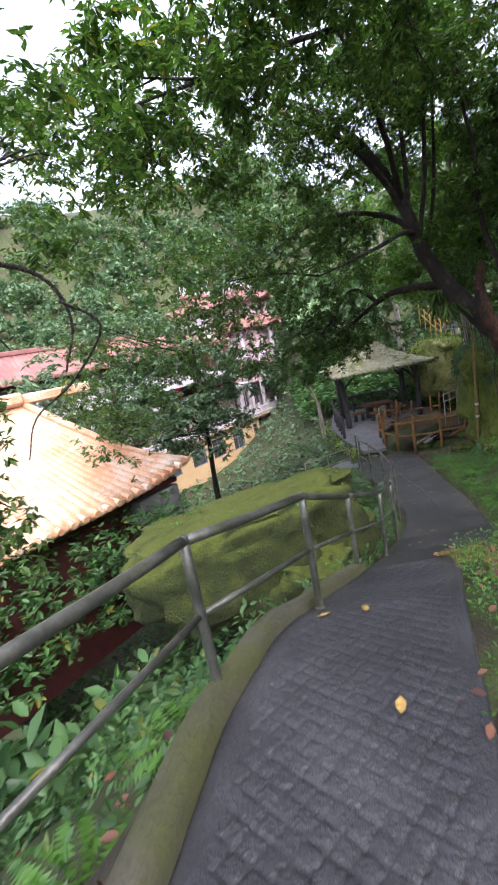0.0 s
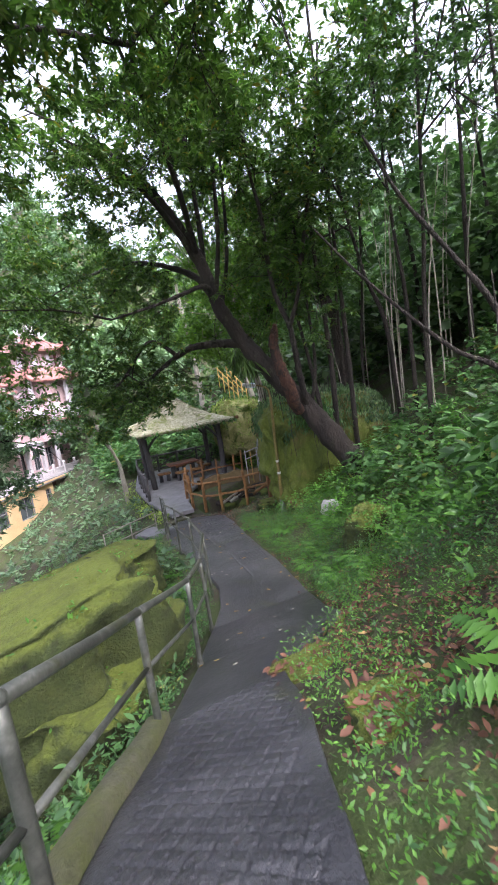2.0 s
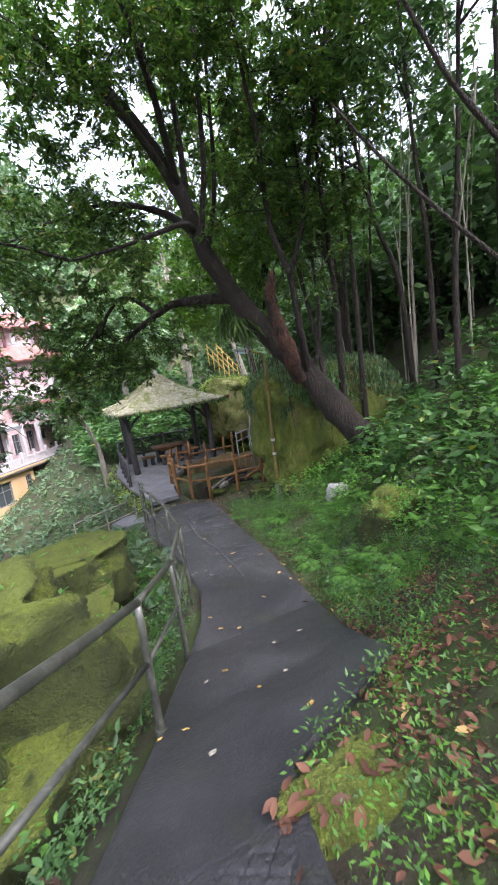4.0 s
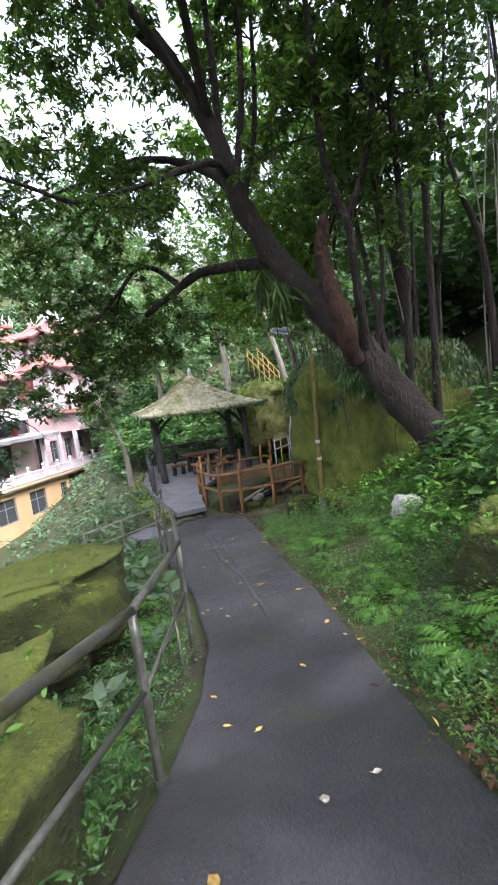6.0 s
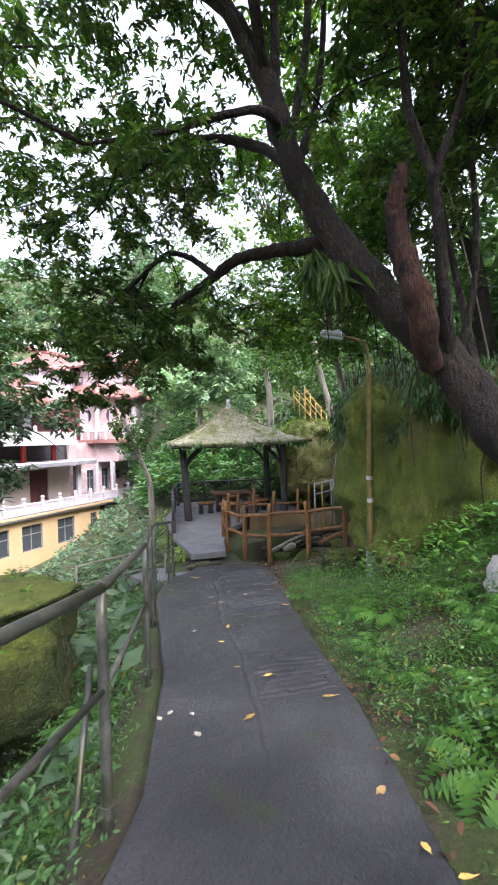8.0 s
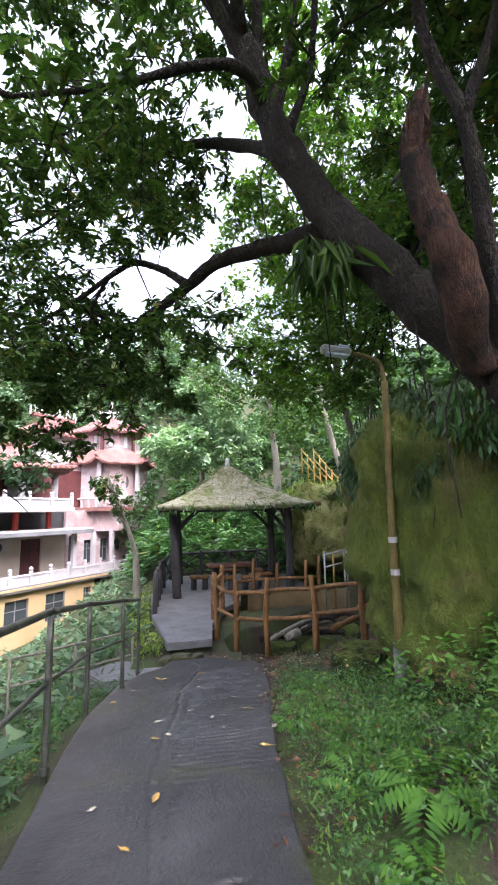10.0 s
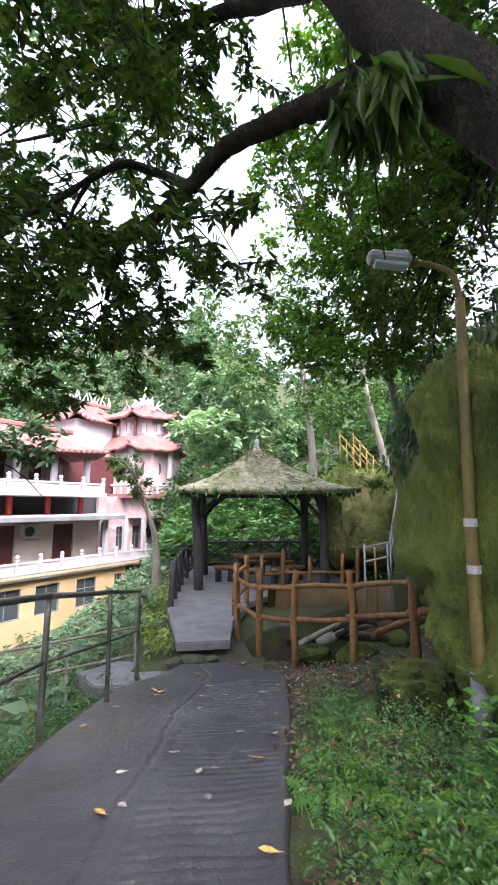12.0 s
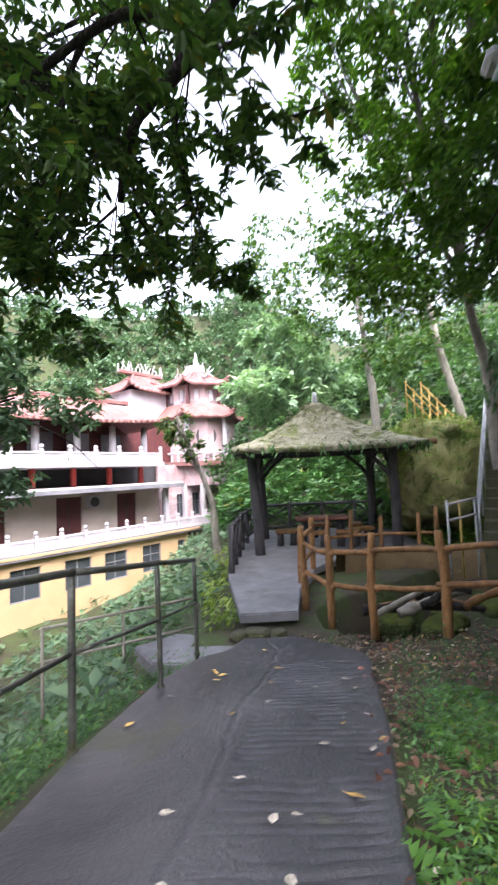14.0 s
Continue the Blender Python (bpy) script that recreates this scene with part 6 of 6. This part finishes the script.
def pagoda_roof(name, z, rad, top_rad, height, parent):
    V, F = [], []
    n, m = 48, 8
    for i in range(n):
        a = 2 * math.pi * i / n + math.radians(30)
        k = abs(((i / n * 6) % 1) * 2 - 1)
        for j in range(m + 1):
            t = j / m
            rr_ = rad * (0.88 + 0.12 * k ** 2) * (1 - t) + top_rad * t
            zz = z + height * (0.5 * t + 0.5 * t * t) + 0.45 * k ** 6 * (1 - t) ** 2 + 0.07 * (i % 2)
            V.append((TX + rr_ * math.cos(a), TY + rr_ * math.sin(a), zz))
    for i in range(n):
        for j in range(m):
            a, b = i * (m + 1) + j, ((i + 1) % n) * (m + 1) + j
            F.append((a, b, b + 1, a + 1))
    ob = link(name, mesh_of(name, V, F, False), M["roofpink"], parent, "salmon-pink glazed tiles")
    so = ob.modifiers.new("thick", "SOLIDIFY")
    so.thickness, so.offset = 0.15, -1
    for k in range(6):
        a = 2 * math.pi * k / 6 + math.radians(30)
        c, s_ = math.cos(a), math.sin(a)
        tube("hip_ridge", [(TX + rad * c * 1.04, TY + rad * s_ * 1.04, z + 0.6), (TX + rad * c * 0.75, TY + rad * s_ * 0.75, z + 0.2 + height * 0.16), (TX + top_rad * c, TY + top_rad * s_, z + height)], 0.1, 0.09, M["roofpink"], ob, 6, 0, 4)
    return ob


pagoda_roof("lower_roof", 3.15, 4.1, 2.6, 1.1, tower)
drum("upper_body", TX, TY, 2.5, 4.0, 5.9, M["pink"], tower, 6)
for k in range(6):
    a = math.radians(60 * k + 0)
    wnd = part("window", box(1.5, 0.16, 0.9, (0, 0, 0), 0.03), M["white"], tower, "white framed window", pose(TX + 2.18 * math.cos(a), TY + 2.18 * math.sin(a), 5.0, 0, 0, math.degrees(a) + 90))
    part("pane", box(0.8, 0.04, 0.66, (0, -0.09, 0), 0), M["maroon"], wnd)
    v, f = tube_data([(0, -0.02, 0), (0, 0.1, 0)], 0.8, 0.8, 20, 0, 1)
    arch = link("round_window", mesh_of("round_window", v, f), M["dark"], tower, "dark round window", pose(TX + 2.56 * math.cos(a), TY + 2.56 * math.sin(a), 1.75, 0, 0, math.degrees(a) - 90))
for k in range(6):
    a = math.radians(60 * k + 30)
    part("corner_post", box(0.22, 0.22, 1.9, (0, 0, 0), 0.03), M["maroon"], tower, "dark red corner post", pose(TX + 2.5 * math.cos(a), TY + 2.5 * math.sin(a), 4.95, 0, 0, 60 * k + 30))
    part("corner_column", box(0.34, 0.34, 3.5, (0, 0, 0), 0.06), M["white"], tower, "white corner column", pose(TX + 3.02 * math.cos(a), TY + 3.02 * math.sin(a), 1.55, 0, 0, 60 * k + 30))
    p0, p1 = [(TX + 3.7 * math.cos(b), TY + 3.7 * math.sin(b)) for b in (a, a + math.radians(60))]
    rail = tube("ledge_rail", [(*p0, 0.45), (*p1, 0.45)], 0.1, 0.1, M["white"], tower, 6, 0, 1)
    for j in range(5):
        u = j / 5
        x, y = p0[0] + (p1[0] - p0[0]) * u, p0[1] + (p1[1] - p0[1]) * u
        part("baluster", box(0.16, 0.16, 0.75, (x, y, 0.15), 0.03), M["white"], rail)
pagoda_roof("upper_roof", 5.75, 3.6, 0.7, 1.5, tower)
drum("crest_base", TX, TY, 0.75, 7.1, 7.8, M["white"], tower, 6)
for k in range(14):
    a = k * 2.4
    rr_ = 0.6 + 1.6 * ((k * 37) % 10) / 10
    z = 7.75 - 0.6 * rr_
    tube("crest_ornament", [(TX + rr_ * math.cos(a), TY + rr_ * math.sin(a), z), (TX + rr_ * 0.9 * math.cos(a + 0.3), TY + rr_ * 0.9 * math.sin(a + 0.3), z + 0.4), (TX + rr_ * math.cos(a + 0.5), TY + rr_ * math.sin(a + 0.5), z + 0.75)], 0.13, 0.03, M["white"], tower, 6, 0.6, 3)
tube("finial", [(TX, TY, 7.7), (TX, TY, 8.3), (TX, TY, 9.0)], 0.28, 0.05, M["white"], tower, 8, 0.4, 3)

# ---- lower building with the orange roof, beside the start of the path ----
shrine = thing("orange_roofed_house", "low house with a bright orange glazed tile roof below the path", "building", (-2.46, 12.46, 0), 54.0)
tiled_roof("roof", 1.15, -1.75, -9.5, 0.0, 0.0, 6.2, M["roofor"], shrine, 0.27, 0.3, "orange glazed tile roof")
part("wall", box(7.6, 4.4, 3.8, (-4.9, 3.1, -3.9), 0.02), M["maroon"], shrine, "dark red timber wall")
part("rafter_board", box(8.8, 0.12, 0.16, (-4.7, 0.35, -1.9), 0.02), M["maroon"], shrine)
part("buttress", box(1.5, 1.6, 3.6, (-0.95, 1.2, -3.9), 0.04), M["grey"], shrine, "bare grey concrete buttress")
part("ridge_cap", box(4.0, 0.5, 0.35, (-4.75, 3.1, 1.3), 0.08), M["roofor"], shrine)

# bushes between the railing and the house below
s, q = scatter(420, (-7.5, -1.6), (2.0, 10.5), 21, left_bank)
plants("bush", s, q, 14, 0.26, M["under"], "broad-leaved dark bushes below the railing", 0.45, 0.35, 0.9)

# trees added mostly unseen over the path's start, both sides and behind, for shade
crown_tree("shade_tree", (3.6, -1.2, 1.2), (2.2, -0.6, 8.0), [((1.6, 0.4, 6.6), (2.4, 2.2, 1.0), 460), ((-0.8, -0.8, 6.8), (2.4, 2.2, 1.0), 460), ((3.6, 1.6, 6.6), (2.2, 2.2, 1.2), 420), ((2.8, -3.0, 7.2), (2.6, 2.4, 1.2), 460), ((-0.6, -4.0, 7.2), (2.6, 2.4, 1.2), 420)], 0.16, 0.17, M["leaf"], M["bark"], "broad leafy tree added out of view to shade the start of the path", 61, 7)
crown_tree("shade_tree", (5.6, 3.4, -0.4), (4.4, 3.8, 7.6), [((3.6, 4.2, 6.8), (2.0, 2.0, 1.0), 360), ((5.2, 2.8, 6.2), (2.0, 2.0, 1.2), 360), ((5.8, 5.6, 7.0), (2.2, 2.2, 1.2), 360)], 0.1, 0.17, M["leaf"], M["bark"], "slender leafy tree added to shade the upper bank", 62, 7)

# grassy bank beside the stair, above the shelter
tagged(link("grassy_bank", rock_mesh("grassy_bank", (1.35, 2.3, 1.7), 71, 5, 0.25, 0.7), M["bank"], None, "", pose(9.55, 22.9, -1.55, -14, 0, -18)), "yellow-green grass-grown bank beside the stair", "bank", kind="structure")
q = np.random.default_rng(72)
bank = bpy.data.objects["grassy_bank"]
up = [bank.matrix_basis @ v.co for v in bank.data.vertices if v.normal.z > -0.1 and v.normal.y < 0.6]
gp2 = np.array([tuple(up[i]) for i in q.integers(0, len(up), 5200)]) + q.normal(0, 0.05, (5200, 3))
tagged(leaf_field("grass", gp2, np.stack([q.normal(-0.3, 0.5, 5200), q.normal(-0.5, 0.5, 5200), q.normal(-0.1, 0.6, 5200)], 1), q.uniform(0.08, 0.24, 5200), 0.2, M["ivy"], None, 72), "long light yellow-green grass on the bank", "grass", kind="stuff")

# bushes close against the house wall below the path
q = np.random.default_rng(81)
lx, ly = q.uniform(-9.2, -0.6, 420), q.uniform(-1.2, 0.7, 420)
s = np.stack([-2.46 + 0.588 * lx - 0.809 * ly, 12.46 + 0.809 * lx + 0.588 * ly, q.uniform(-4.6, -2.35, 420)], 1)
plants("bush", s, q, 14, 0.24, M["under"], "broad-leaved bushes growing against the low house", 0.42, 0.3, 0.5)
# seedlings and dead leaves caught on the mossy boulders
pts = []
for ob in [o for o in scene.objects if o.name.split(".")[0] == "boulder"]:
    m = ob.matrix_basis
    up = [m @ v.co for v in ob.data.vertices if v.normal.z > 0.25]
    pts += [up[i] for i in q.integers(0, len(up), 90)]
pts = np.array([tuple(p) for p in pts])
half = len(pts) // 2
b, wv2 = rosettes(pts[:half], 4, q, -0.4)
tagged(leaf_field("seedling", b, wv2, q.uniform(0.03, 0.08, len(b)), 0.45, M["fern"], None, 82, "", 1.0, True), "small seedlings growing on the boulders", "seedlings", kind="stuff")
n = len(pts) - half
tagged(leaf_field("leaf_litter", pts[half:] + np.array([0, 0, 0.012]), np.stack([q.normal(0, 1, n), q.normal(0, 1, n), q.normal(0, 0.15, n)], 1), q.uniform(0.05, 0.1, n), 0.5, M["litter"], None, 83, "", 1.0, True), "dead leaves caught on the boulders", "leaf litter", kind="stuff")
